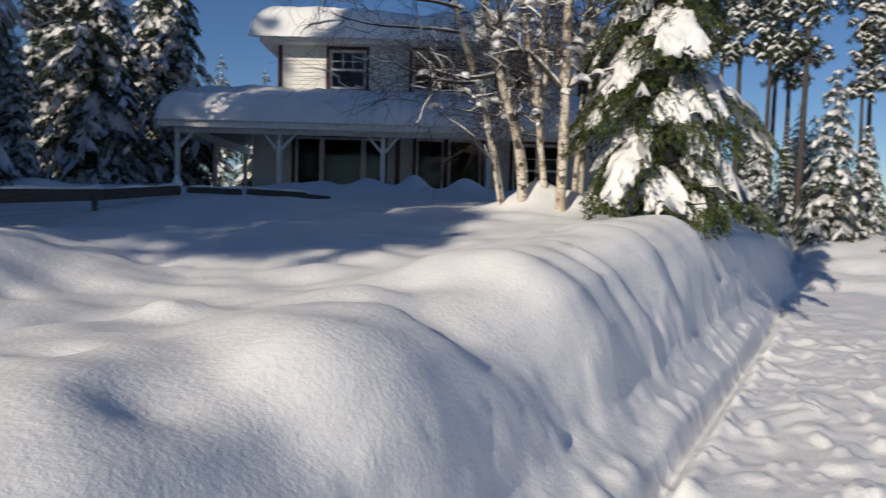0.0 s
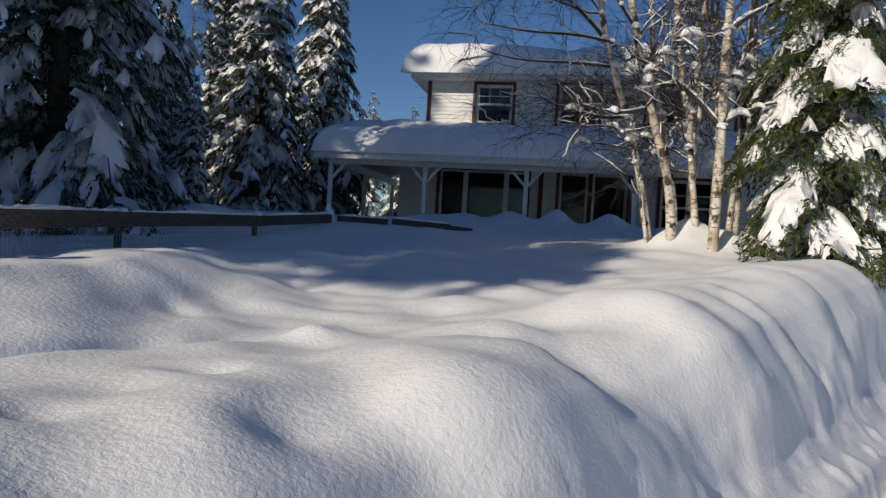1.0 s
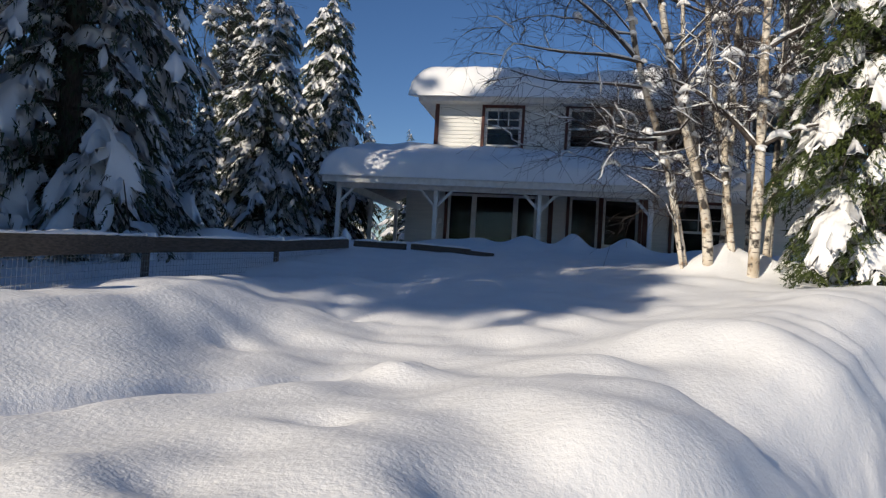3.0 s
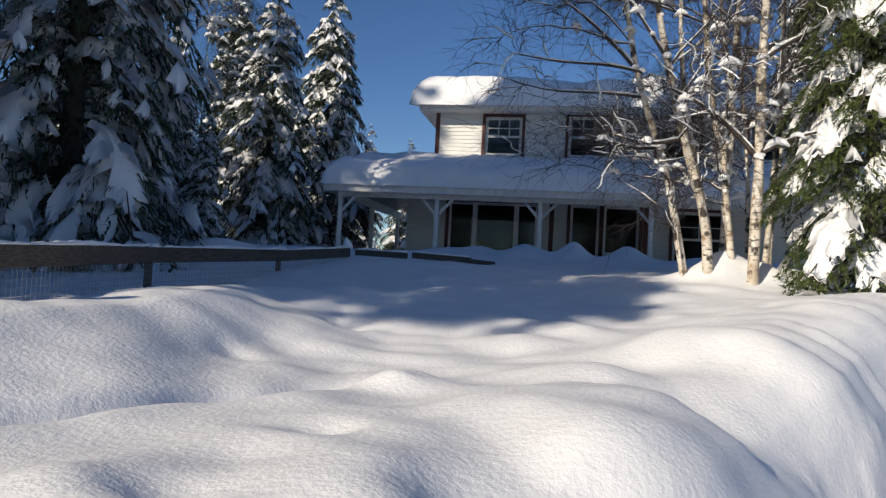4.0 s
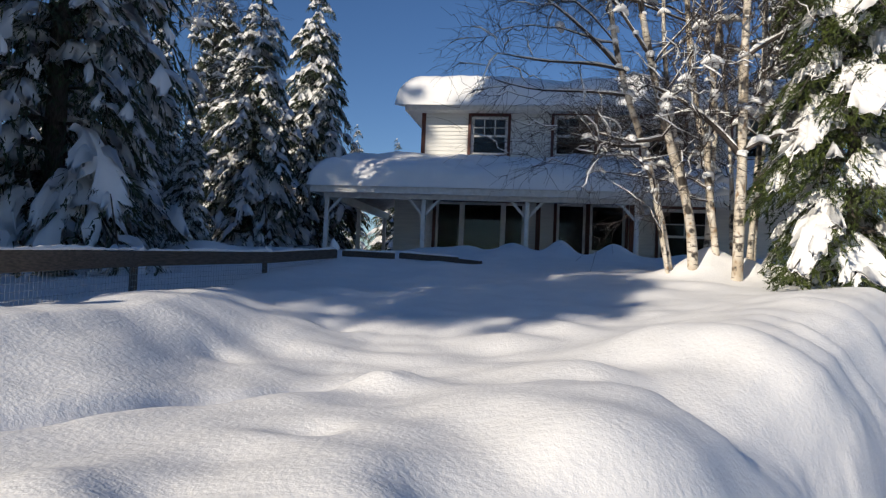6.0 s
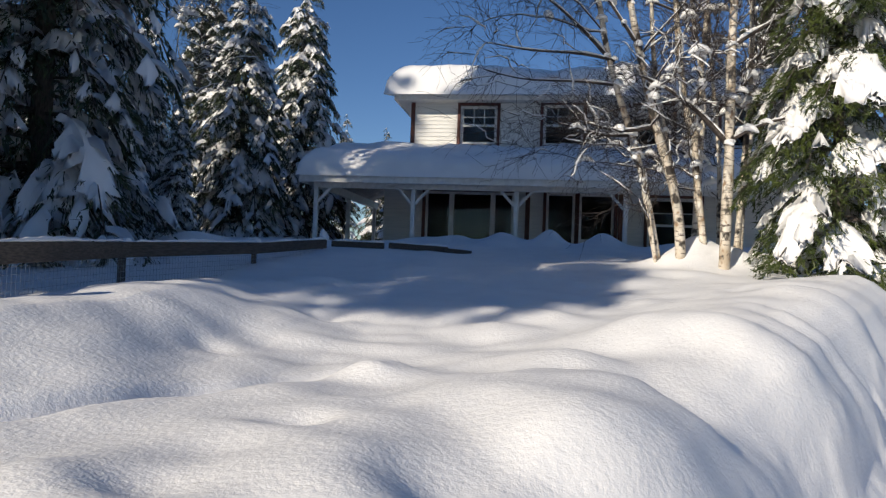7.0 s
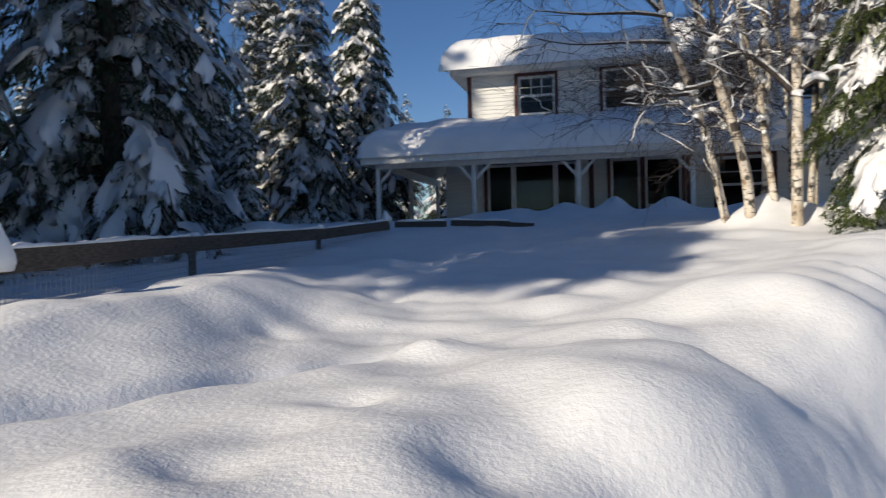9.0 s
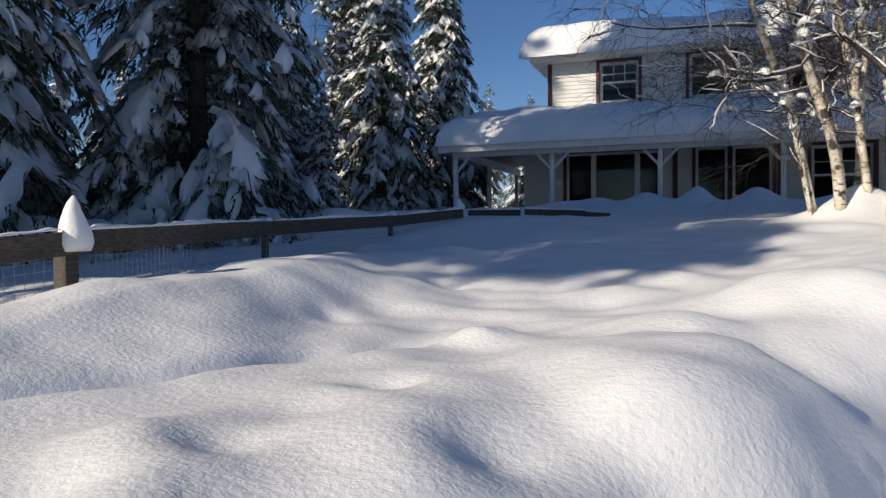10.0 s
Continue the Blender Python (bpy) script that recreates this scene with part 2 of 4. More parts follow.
def ground_height(x, y):
    u, v = uv(x, y)
    lawn = lawn_height(x, y)
    crest = np.interp(v, (-20, -3.5, -2.8, -1, 0, 2, 4, 6, 9, 14, 40), (0.95, 0.98, 1.0, 1.07, 1.18, 1.40, 1.58, 1.66, 1.5, 1.35, 1.2))
    vs = v - 0.5 * np.clip(u - 0.95, 0, 1.2) - 0.38 * (0.95 - np.clip(u, 0.35, 0.95))      # the ridges lean along the bank
    vs = vs + 0.06 * wave(x, y, 1.1, 33)
    ridges = 0.74 * np.interp(vs, RIDGE_V, RIDGE_Z)
    shift = 0.9 * ridges * step(0.3, 0.75, u)    # ridges bulge out over the driveway side
    h0 = 1.5 * np.interp(u, (0.26, 0.8, 1.3), (0.17, 0.86, 1.0)) * crest + 0.4 * u
    us = u + shift + 0.055 * clods(v, h0, 0.62, 1) * np.exp(-((u - 0.55) / 0.25) ** 2)
    us = us + 0.018 * clods(v, h0, 0.2, 2) * np.exp(-((u - 0.46) / 0.16) ** 2) + 0.012 * clods(v, h0, 0.09, 9) * np.exp(-((u - 0.46) / 0.2) ** 2)
    side = np.interp(us, (0.0, 0.03, 0.09, 0.13, 0.30, 0.45, 0.50, 0.62, 0.79, 0.95, 1.1, 1.3), (0.02, -0.06, -0.05, 0.08, 0.17, 0.30, 0.43, 0.66, 0.86, 0.945, 0.985, 1.0))
    back = step(1.3, 3.0, u)
    over = step(2.2, 1.0, u) * step(0.3, 0.9, u)
    left = np.where(u < 1.3, crest * side, crest * (1 - back) + lawn * back) + over * ridges
    for cx, cy, r, h in ((-1.50, 2.18, 0.38, 0.05), (-1.90, 2.54, 0.26, 0.035), (-2.18, 1.85, 0.34, 0.05), (-1.05, 1.6, 0.4, 0.04), (-0.35, 5.3, 0.5, 0.09), (-0.85, 4.35, 0.3, 0.05), (-1.83, 4.22, 0.22, 0.045)):
        left = left + lump(x, y, cx, cy, r, h, 0.45)
    near = step(-5.5, -4.6, v) * step(-1.1, -1.9, v)      # the bank's inner rim, with a sharp groove behind it
    w = u - 2.52 - 0.10 * step(-4.2, -2.6, v) - 0.03 * wave(x, y, 0.9, 35)
    left = left + near * (0.05 * np.exp(-np.where(w < 0, w / 0.30, w / 0.10) ** 2) - 0.10 * np.exp(-np.where(w < 0.18, (w - 0.18) / 0.14, (w - 0.18) / 0.07) ** 2))
    left = left + lump(x, y, -1.84, 4.02, 0.14, 0.04, 0.5)
    for cx, cy, r, h in ((-1.22, 2.12, 0.17, -0.075), (-1.78, 2.76, 0.13, -0.05), (-1.93, 1.86, 0.16, -0.05), (-2.1, 1.45, 0.16, -0.04), (-2.5, 1.3, 0.16, -0.04), (-0.80, 3.95, 0.13, -0.03), (-0.55, 4.7, 0.2, -0.03)):
        left = left + h * np.exp(-((x - cx) ** 2 + (y - cy) ** 2) / (r * r))       # small hollows
    # broken clods and scrapes where the plough passed
    cut = np.exp(-((u - 0.2) / 0.14) ** 2)
    left = left + cut * (0.05 * clods(x, y, 0.45, 3) + 0.07 * np.clip(clods(x, y, 0.14, 4) - 0.15, 0, 1))
    edge = np.exp(-((u + 0.09) / 0.07) ** 2)
    # trampled, chunky snow
    tx, ty = 1.0 * u + 0.25 * v, 0.5 * v - 0.15 * u      # drawn out along the way the plough went
    tx, ty = tx + 0.12 * clods(x, y, 0.5, 11), ty + 0.12 * clods(x, y, 0.5, 12)
    chunks = np.clip(clods(tx, ty, 0.17, 10) - 0.3, 0, 0.35) + 0.6 * np.clip(clods(ty, tx, 0.10, 13) - 0.3, 0, 0.35)
    pits = np.clip(clods(tx, ty, 0.33, 14) - 0.35, 0, 0.3)
    road = 0.012 * clods(tx, ty, 1.3, 5) + 0.010 * clods(tx, ty, 0.4, 6) + 0.012 * clods(u, 0.12 * v, 0.17, 15) + 0.14 * chunks - 0.10 * pits + 0.008 * clods(tx, ty, 0.08, 7) + edge * (0.03 + 0.06 * clods(x, y, 0.25, 8) + 0.05 * np.clip(clods(x, y, 0.11, 16), 0, 1))
    right = np.interp(-u, (0, 4.4, 4.9, 5.7, 7.4, 60), (0, 0.0, 0.5, 1.0, 1.1, 1.1))
    end = np.interp(v, (15.5, 16.2, 18, 21, 24, 30), (0, 0.22, 0.3, 0.9, 1.25, 1.3)) + 0.1 * step(15, 18, v) * wave(x, y, 2.2, 14)
    z = np.where(u > 0, left, np.maximum(right, end))
    soft = step(0.25, 0.9, u)
    z = z + soft * 0.022 * wave(x, y, 1.0, 1) + soft * 0.007 * wave(x, y, 0.45, 2) + step(0.0, -0.1, u) * road
    return z


def spaced(lo, a, b, hi, fine, grow):
    out = list(np.arange(a, b, fine))
    d, p = fine, out[-1]
    while p < hi:
        d *= grow
        p += d
        out.append(p)
    d, p = fine, a
    while p > lo:
        d *= grow
        p -= d
        out.insert(0, p)
    return np.array(out)


ground = solo("ground", grid_geo(spaced(-600, -5.2, 4.5, 600, 0.038, 1.06), spaced(-300, 0.6, 9.0, 900, 0.038, 1.032), ground_height), SNOW,
              "deep fresh snow over lawn, bank and driveway", "snow", kind="structure")


# ---- house ----
WALL_Y, POST_Y, EAVE_Y = 19.27, 16.79, 16.46
HX0, HX1, HBACK = -4.68, 5.2, 26.0
FLOOR, EAVE_Z, TOP_Z = 1.55, 3.47, 5.97
OPENINGS = (  # x0, x1, z0, z1 of what is cut out of the front wall
    (-3.36, -2.38, 4.86, 5.90), (-1.17, -0.13, 4.86, 5.94), (1.08, 2.12, 4.86, 5.94), (3.3, 4.2, 4.86, 5.94),
    (-4.22, -1.86, 1.65, 3.60), (-1.02, -0.28, 1.62, 3.62), (-0.17, 0.72, 1.62, 3.62), (1.55, 2.85, 2.15, 3.55))
house = thing("house", "two-storey white clapboard house with red-brown trim", "house", (0, WALL_Y, 0))


def hpart(name, geo, mat, label="", parent=None, **k):
    for i, v in enumerate(geo.v):
        geo.v[i] = v - np.array((0, WALL_Y, 0))
    return part(name, geo, mat, parent or house, label, **k)


def clear_runs(x0, x1, z0, z1, margin=0.0):
    runs = [(x0, x1)]
    for a, b, c, d in OPENINGS:
        if z1 > c - margin and z0 < d + margin:
            runs = [r for s, e in runs for r in ((s, min(e, a - margin)), (max(s, b + margin), e)) if r[1] - r[0] > 0.01]
    return runs


g = Geo()
levels = sorted({1.0, 3.9, TOP_Z} | {v for o in OPENINGS for v in o[2:]})
for z0, z1 in zip(levels, levels[1:]):
    left = -5.35 if z1 <= 3.9 else HX0
    for a, b in clear_runs(left, HX1, z0 + 0.001, z1 - 0.001):
        g.box(a, WALL_Y, z0, b, WALL_Y + 0.16, z1)
hpart("front_wall", g, WHITE_SIDING)
g = Geo()
g.box(-5.35, WALL_Y + 0.16, 1.0, -5.19, HBACK, 3.9).box(HX0, WALL_Y + 0.16, 3.9, HX0 + 0.16, HBACK, TOP_Z)
g.box(HX1 - 0.16, WALL_Y + 0.16, 1.0, HX1, HBACK, TOP_Z).box(-5.19, HBACK - 0.16, 1.0, HX1 - 0.16, HBACK, TOP_Z)
hpart("outer_wall", g, WHITE_SIDING)
# floors and back partitions, coloured dark so the rooms look unlit
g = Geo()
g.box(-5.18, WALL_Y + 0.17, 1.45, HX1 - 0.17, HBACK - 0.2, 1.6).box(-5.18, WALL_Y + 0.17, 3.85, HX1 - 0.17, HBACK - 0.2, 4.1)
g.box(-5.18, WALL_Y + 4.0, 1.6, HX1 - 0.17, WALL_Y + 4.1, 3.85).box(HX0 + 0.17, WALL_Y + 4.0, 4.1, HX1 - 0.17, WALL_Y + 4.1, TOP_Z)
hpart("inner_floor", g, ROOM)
g = Geo()
z = 1.6
while z < TOP_Z - 0.05:   # lapped boards
    left = -5.35 if z < 3.8 else HX0
    for a, b in clear_runs(left, HX1, z, z + 0.105, 0.09):
        y = WALL_Y
        g.add([(a, y - 0.022, z), (b, y - 0.022, z), (b, y - 0.006, z + 0.105), (a, y - 0.006, z + 0.105), (a, y, z), (b, y, z)], [(0, 1, 2, 3), (4, 5, 1, 0)])
    z += 0.105
hpart("siding", g, WHITE_SIDING)
for x in (HX0, HX1 - 0.1):
    hpart("corner_board", Geo().box(x - 0.02, WALL_Y - 0.035, 3.9, x + 0.09, WALL_Y + 0.1, TOP_Z), RED_TRIM, "red-brown corner board")


def trim_frame(name, x0, x1, z0, z1, w, mat, depth=0.05, y=WALL_Y, parent=None):
    fr = Geo()
    fr.box(x0 - w, y - depth, z0 - w, x0, y + 0.04, z1 + w).box(x1, y - depth, z0 - w, x1 + w, y + 0.04, z1 + w)
    fr.box(x0, y - depth, z1, x1, y + 0.04, z1 + w).box(x0, y - depth, z0 - w, x1, y + 0.04, z0)
    return hpart(name, fr, mat, parent=parent, bevel=0.006)


def window(x0, x1, z0, z1, bars):
    w = thing("window", "", "")
    w.parent = house
    y = WALL_Y
    trim_frame("trim", x0, x1, z0, z1, 0.075, RED_TRIM, parent=w)
    s = 0.075
    trim_frame("window_frame", x0 + s, x1 - s, z0 + s, z1 - s, s, WHITE_PAINT, 0.0, y + 0.05, w)
    a, b, c, d = x0 + s, x1 - s, z0 + s, z1 - s
    m = (c + d) / 2
    hpart("meeting_rail", Geo().box(a, y + 0.05, m - 0.03, b, y + 0.10, m + 0.03), WHITE_PAINT, parent=w, bevel=0.004)
    for i in range(bars):
        x = a + (b - a) * (i + 1) / (bars + 1)
        hpart("muntin", Geo().box(x - 0.012, y + 0.06, m + 0.03, x + 0.012, y + 0.085, d), WHITE_PAINT, parent=w)
    if bars:
        z = (m + d) / 2
        hpart("muntin", Geo().box(a, y + 0.058, z - 0.012, b, y + 0.083, z + 0.012), WHITE_PAINT, parent=w)
    for lo, hi in ((c, m), (m, d)):
        p = hpart("pane", Geo().box(a, y + 0.07, lo, b, y + 0.076, hi), GLASS, parent=w)
        p.visible_shadow = False


for k, (x0, x1, z0, z1) in enumerate(OPENINGS[:4]):
    window(x0, x1, z0, z1, 2 if k < 3 else 0)
window(*OPENINGS[7], 1)


def glazed(name, x0, x1, z0, z1, mat, trim, label, splits=(), low=0.0):
    """A glazed door or patio window: trim, leaf frames and panes."""
    w = thing(name, label, "")
    w.parent = house
    trim_frame("trim", x0, x1, z0, z1, 0.08, trim, parent=w)
    edges = [x0, *splits, x1]
    for a, b in zip(edges, edges[1:]):
        fr = Geo()
        t = 0.065
        y0, y1 = WALL_Y + 0.03, WALL_Y + 0.09
        fr.box(a, y0, z0, a + t, y1, z1).box(b - t, y0, z0, b, y1, z1)
        fr.box(a + t, y0, z1 - t, b - t, y1, z1).box(a + t, y0, z0, b - t, y1, z0 + t + low)
        hpart("leaf_frame", fr, mat, parent=w, bevel=0.004)
        p = hpart("pane", Geo().box(a + t, WALL_Y + 0.055, z0 + t + low, b - t, WALL_Y + 0.061, z1 - t), GLASS, parent=w)
        p.visible_shadow = False


glazed("patio_window", *OPENINGS[4], WHITE_PAINT, RED_TRIM, "three-part patio glazing with white frames", (-3.52, -2.42))
glazed("screen_door", *OPENINGS[5], WHITE_PAINT, RED_TRIM, "dark glazed door with red-brown trim")
glazed("front_door", *OPENINGS[6], WHITE_PAINT, RED_TRIM, "white door with a large glass light", (), 0.75)
for x in (-1.5, 0.88):
    hpart("trim_board", Geo().box(x - 0.06, WALL_Y - 0.045, 1.6, x + 0.06, WALL_Y + 0.001, 3.75), RED_TRIM, "red-brown trim board", bevel=0.005)
hpart("light_block", Geo().box(-4.62, WALL_Y - 0.09, 2.78, -4.32, WALL_Y - 0.02, 2.92), WHITE_PAINT, "small white block on the wall", bevel=0.01)

# roofs: sheet, soffit and fascia
g = Geo()
g.box(-5.05, 18.84, TOP_Z, HX1 + 0.4, HBACK + 0.4, TOP_Z + 0.05)
hpart("upper_soffit", g, WHITE_PAINT)
hpart("upper_fascia", Geo().box(-5.08, 18.80, TOP_Z - 0.02, HX1 + 0.43, 18.84, TOP_Z + 0.17), WHITE_PAINT, bevel=0.004)
hpart("side_fascia", Geo().box(-5.09, 18.84, TOP_Z - 0.02, -5.05, HBACK + 0.4, TOP_Z + 0.17), WHITE_PAINT, bevel=0.004)
ridge = 22.6
g = Geo()
for y0, y1, z0, z1 in ((18.84, ridge, 6.02, 6.75), (ridge, HBACK + 0.4, 6.75, 6.02)):
    g.add([(-5.05, y0, z0), (HX1 + 0.4, y0, z0), (HX1 + 0.4, y1, z1), (-5.05, y1, z1)] + [(-5.05, y0, z0 + 0.06), (HX1 + 0.4, y0, z0 + 0.06), (HX1 + 0.4, y1, z1 + 0.06), (-5.05, y1, z1 + 0.06)],
          [(3, 2, 1, 0), (4, 5, 6, 7), (0, 1, 5, 4), (1, 2, 6, 5), (2, 3, 7, 6), (3, 0, 4, 7)])
hpart("upper_roof", g, ROOF_METAL)
PX0, PX1 = -6.72, HX1 + 0.3
g = Geo()
g.add([(PX0, EAVE_Y, 3.58), (PX1, EAVE_Y, 3.58), (PX1, WALL_Y, 4.3), (-5.0, WALL_Y, 4.3), (PX0, 23.0, 3.58), (-5.0, 23.0, 4.3)]
      + [(PX0, EAVE_Y, 3.62), (PX1, EAVE_Y, 3.62), (PX1, WALL_Y, 4.34), (-5.0, WALL_Y, 4.34), (PX0, 23.0, 3.62), (-5.0, 23.0, 4.34)],
      [(3, 2, 1, 0), (6, 7, 8, 9), (4, 5, 3, 0), (6, 9, 11, 10), (0, 1, 7, 6), (1, 2, 8, 7), (4, 0, 6, 10)])
hpart("porch_roof", g, ROOF_METAL)
hpart("porch_fascia", Geo().box(PX0 - 0.03, EAVE_Y - 0.03, EAVE_Z - 0.02, PX1 + 0.03, EAVE_Y, 3.64), WHITE_PAINT, "white painted fascia board", bevel=0.004)
hpart("porch_fascia", Geo().box(PX0 - 0.03, EAVE_Y, EAVE_Z - 0.02, PX0, 23.0, 3.64), WHITE_PAINT, bevel=0.004)
hpart("porch_beam", Geo().box(-6.5, POST_Y - 0.06, 3.36, PX1 - 0.1, POST_Y + 0.06, 3.56), WHITE_PAINT, bevel=0.005)
hpart("porch_beam", Geo().box(-6.5, POST_Y + 0.06, 3.36, -6.38, 22.9, 3.56), WHITE_PAINT, bevel=0.005)
hpart("porch_deck", Geo().box(-6.7, EAVE_Y + 0.1, FLOOR - 0.2, PX1, WALL_Y - 0.03, FLOOR), DECK_WOOD)
hpart("porch_deck", Geo().box(-6.7, WALL_Y - 0.03, FLOOR - 0.2, -5.36, 23.0, FLOOR), DECK_WOOD)
for x, y, sides in ((-6.43, POST_Y, (1,)), (-4.08, POST_Y, (-1, 1)), (-1.69, POST_Y, (-1, 1)), (0.75, POST_Y, (-1, 1)), (3.2, POST_Y, (-1, 1)), (-6.43, 19.6, ()), (-6.43, 22.6, ())):
    p = hpart("porch_post", Geo().box(x - 0.05, y - 0.05, 1.3, x + 0.05, y + 0.05, 3.36), WHITE_PAINT, bevel=0.006)
    for s in sides:
        b = part("brace", Geo().beam((x + s * 0.04, y - WALL_Y, 3.02), (x + s * 0.36, y - WALL_Y, 3.37), 0.06, 0.06, (0, 1, 0)), WHITE_PAINT, p)


# ---- snow on the roofs ----
def snow_slab(name, label, x0, x1, y0, y1, ztop, zbot, r, seed, step_xy=0.07):
    """A thick rounded snow cover: ztop and zbot are functions of x and y; r is the rounding at the rim."""
    xs, ys = np.arange(x0, x1 + step_xy, step_xy), np.arange(y0, y1 + step_xy, step_xy)
    X, Y = np.meshgrid(xs, ys)
    e = np.minimum(np.minimum(X - x0, x1 - X), np.minimum(Y - y0, y1 - Y))
    e = np.clip(e, 0, r) / r
    prof = np.sqrt(np.clip(1 - (1 - e) ** 2, 0, 1))
    bot, top = zbot(X, Y), ztop(X, Y)
    lump = 0.065 * wave(X, Y, 1.5, seed) + 0.022 * wave(X, Y, 0.6, seed + 1)
    Z = bot + (top + lump - bot) * prof
    n = X.size
    i = np.arange(n).reshape(X.shape)
    f = np.stack((i[:-1, :-1], i[:-1, 1:], i[1:, 1:], i[1:, :-1]), axis=-1).reshape(-1, 4)
    g = Geo().add(np.stack((X, Y, Z), axis=-1), f)
    g.add(np.stack((X, Y, bot - 0.004), axis=-1), f[:, ::-1])
    return solo(name, g, ROOF_SNOW, label, "snow")


snow_slab("roof_snow", "deep rounded snow cover on the upper roof", -5.32, HX1 + 0.6, 18.55, 26.5,
          lambda x, y: 6.86 + 0.10 * (y - 18.8) * (y < ridge) + 0.10 * (ridge - 18.8) * (y >= ridge) + 0.06 * np.sin(x * 1.3),
          lambda x, y: np.where(y < ridge, 6.09 + (y - 18.84) * 0.194, 6.82 - (y - ridge) * 0.194), 0.62, 21)
snow_slab("roof_snow", "smooth snow cover on the porch roof", PX0 - 0.10, PX1 + 0.05, EAVE_Y - 0.12, WALL_Y - 0.05,
          lambda x, y: 4.15 + (y - EAVE_Y) * 0.27, lambda x, y: np.where(x < -5.0, 3.63 + np.minimum((y - EAVE_Y) * 0.256, (x - PX0) * 0.42), 3.63 + (y - EAVE_Y) * 0.256), 0.5, 31)
snow_slab("roof_snow", "smooth snow cover on the side porch roof", PX0 - 0.10, -4.7, WALL_Y - 0.6, 23.1,
          lambda x, y: 4.15 + (x - PX0) * 0.42, lambda x, y: 3.62 + (x - PX0) * 0.42, 0.5, 41)


# ---- fence ----
FENCE = ((-4.9, 0.8, 1.30), (-4.34, 3.6, 1.59), (-4.87, 6.48, 1.69), (-4.77, 9.31, 1.80), (-4.70, 11.95, 1.96))
fence = thing("fence", "weathered board fence with wire mesh, half buried in snow", "fence")
for x, y, z in FENCE:
    h = 0.05 if y < 5 else 0.028
    part("post", Geo().box(x - h, y - h, 0.6, x + h, y + h, z - 0.005), GREY_WOOD, fence, bevel=0.006)
for (x0, y0, z0), (x1, y1, z1) in zip(FENCE, FENCE[1:]):
    part("rail", Geo().beam((x0 + 0.075, y0, z0 - 0.075), (x1 + 0.075, y1, z1 - 0.075), 0.04, 0.145), GREY_WOOD, fence, bevel=0.006)
    mesh_g = Geo()
    a, b = np.array((x0 + 0.045, y0)), np.array((x1 + 0.045, y1))
    n = int(np.linalg.norm(b - a) / 0.055)
    t = np.linspace(0, 1, n)
    P = a + (b - a) * t[:, None]
    top = z0 + (z1 - z0) * t - 0.14
    C = np.stack((np.column_stack((P, top - 0.45)), np.column_stack((P, top))), axis=1)
    mesh_g.sweep(C, np.full((n, 2), 0.0016), np.full((n, 2), 0.0016), 3)
    rows = np.array([[(a[0], a[1], z0 - 0.14 - d), (b[0], b[1], z1 - 0.14 - d)] for d in np.arange(0.03, 0.45, 0.055)])
    mesh_g.sweep(rows, np.full((len(rows), 2), 0.0016), np.full((len(rows), 2), 0.0016), 3)
    part("wire_mesh", mesh_g, WIRE, fence)


def snow_ridge(a, b, width, high, label, seed, n=40):
    """Snow lying along a rail from a to b."""
    r = np.random.RandomState(seed)
    t = np.linspace(0, 1, n)
    P = np.array(a) + (np.array(b) - np.array(a)) * t[:, None]
    w = width * (0.75 + 0.25 * np.sin(t * 17 + seed) * np.sin(t * 41 + 2 * seed))
    h = high * (0.65 + 0.35 * np.sin(t * 11 + seed) + 0.3 * np.sin(t * 37 + 3 * seed) ** 2)
    w[[0, -1]] *= 0.3
    h[[0, -1]] *= 0.2
    return solo("rail_snow", Geo().sweep(P[None], w[None], np.clip(h, 0.006, 1)[None], 8, 0.02), BOUGH_SNOW, label, "snow")


for k, ((x0, y0, z0), (x1, y1, z1)) in enumerate(zip(FENCE, FENCE[1:])):
    snow_ridge((x0 + 0.07, y0 + 0.1, z0 + 0.002), (x1 + 0.07, y1 - 0.1, z1 + 0.002), 0.035, 0.035, "thin ridge of snow on the fence rail", k + 1)


def snow_cap(x, y, z, r, h, seed):
    t = np.linspace(0, 1, 9)
    P = np.column_stack((x + 0.015 * np.sin(t * 4 + seed), np.full(9, y), z + h * t))
    w = r * np.array((0.8, 1.0, 1.0, 0.92, 0.8, 0.66, 0.5, 0.34, 0.08))
    return solo("post_snow", Geo().sweep(P[None], w[None], w[None], 12), BOUGH_SNOW, "tall cap of snow on the fence post", "snow")


for (x, y, z), r, h, slip in zip(FENCE, (0.09, 0.10, 0.055, 0.06, 0.085), (0.14, 0.34, 0.06, 0.10, 0.2), (0.0, 0.11, 0.0, 0.0, 0.0)):
    snow_cap(x + 0.03 + 0.4 * slip, y, z - 0.02 - slip, r, h, x)
snow_cap(-4.40, 2.95, 1.51, 0.045, 0.10, 2.0)
side_rail = thing("garden_rail", "low weathered rail nearly drowned in snow", "rail")
for x0, x1, z0, z1 in ((-4.6, -3.7, 1.90, 1.89), (-3.6, -2.6, 1.90, 1.86), (-2.65, -2.2, 1.84, 1.81)):
    part("board", Geo().beam((x0, 12.2, z0), (x1, 12.3, z1), 0.05, 0.10), GREY_WOOD, side_rail, bevel=0.006)


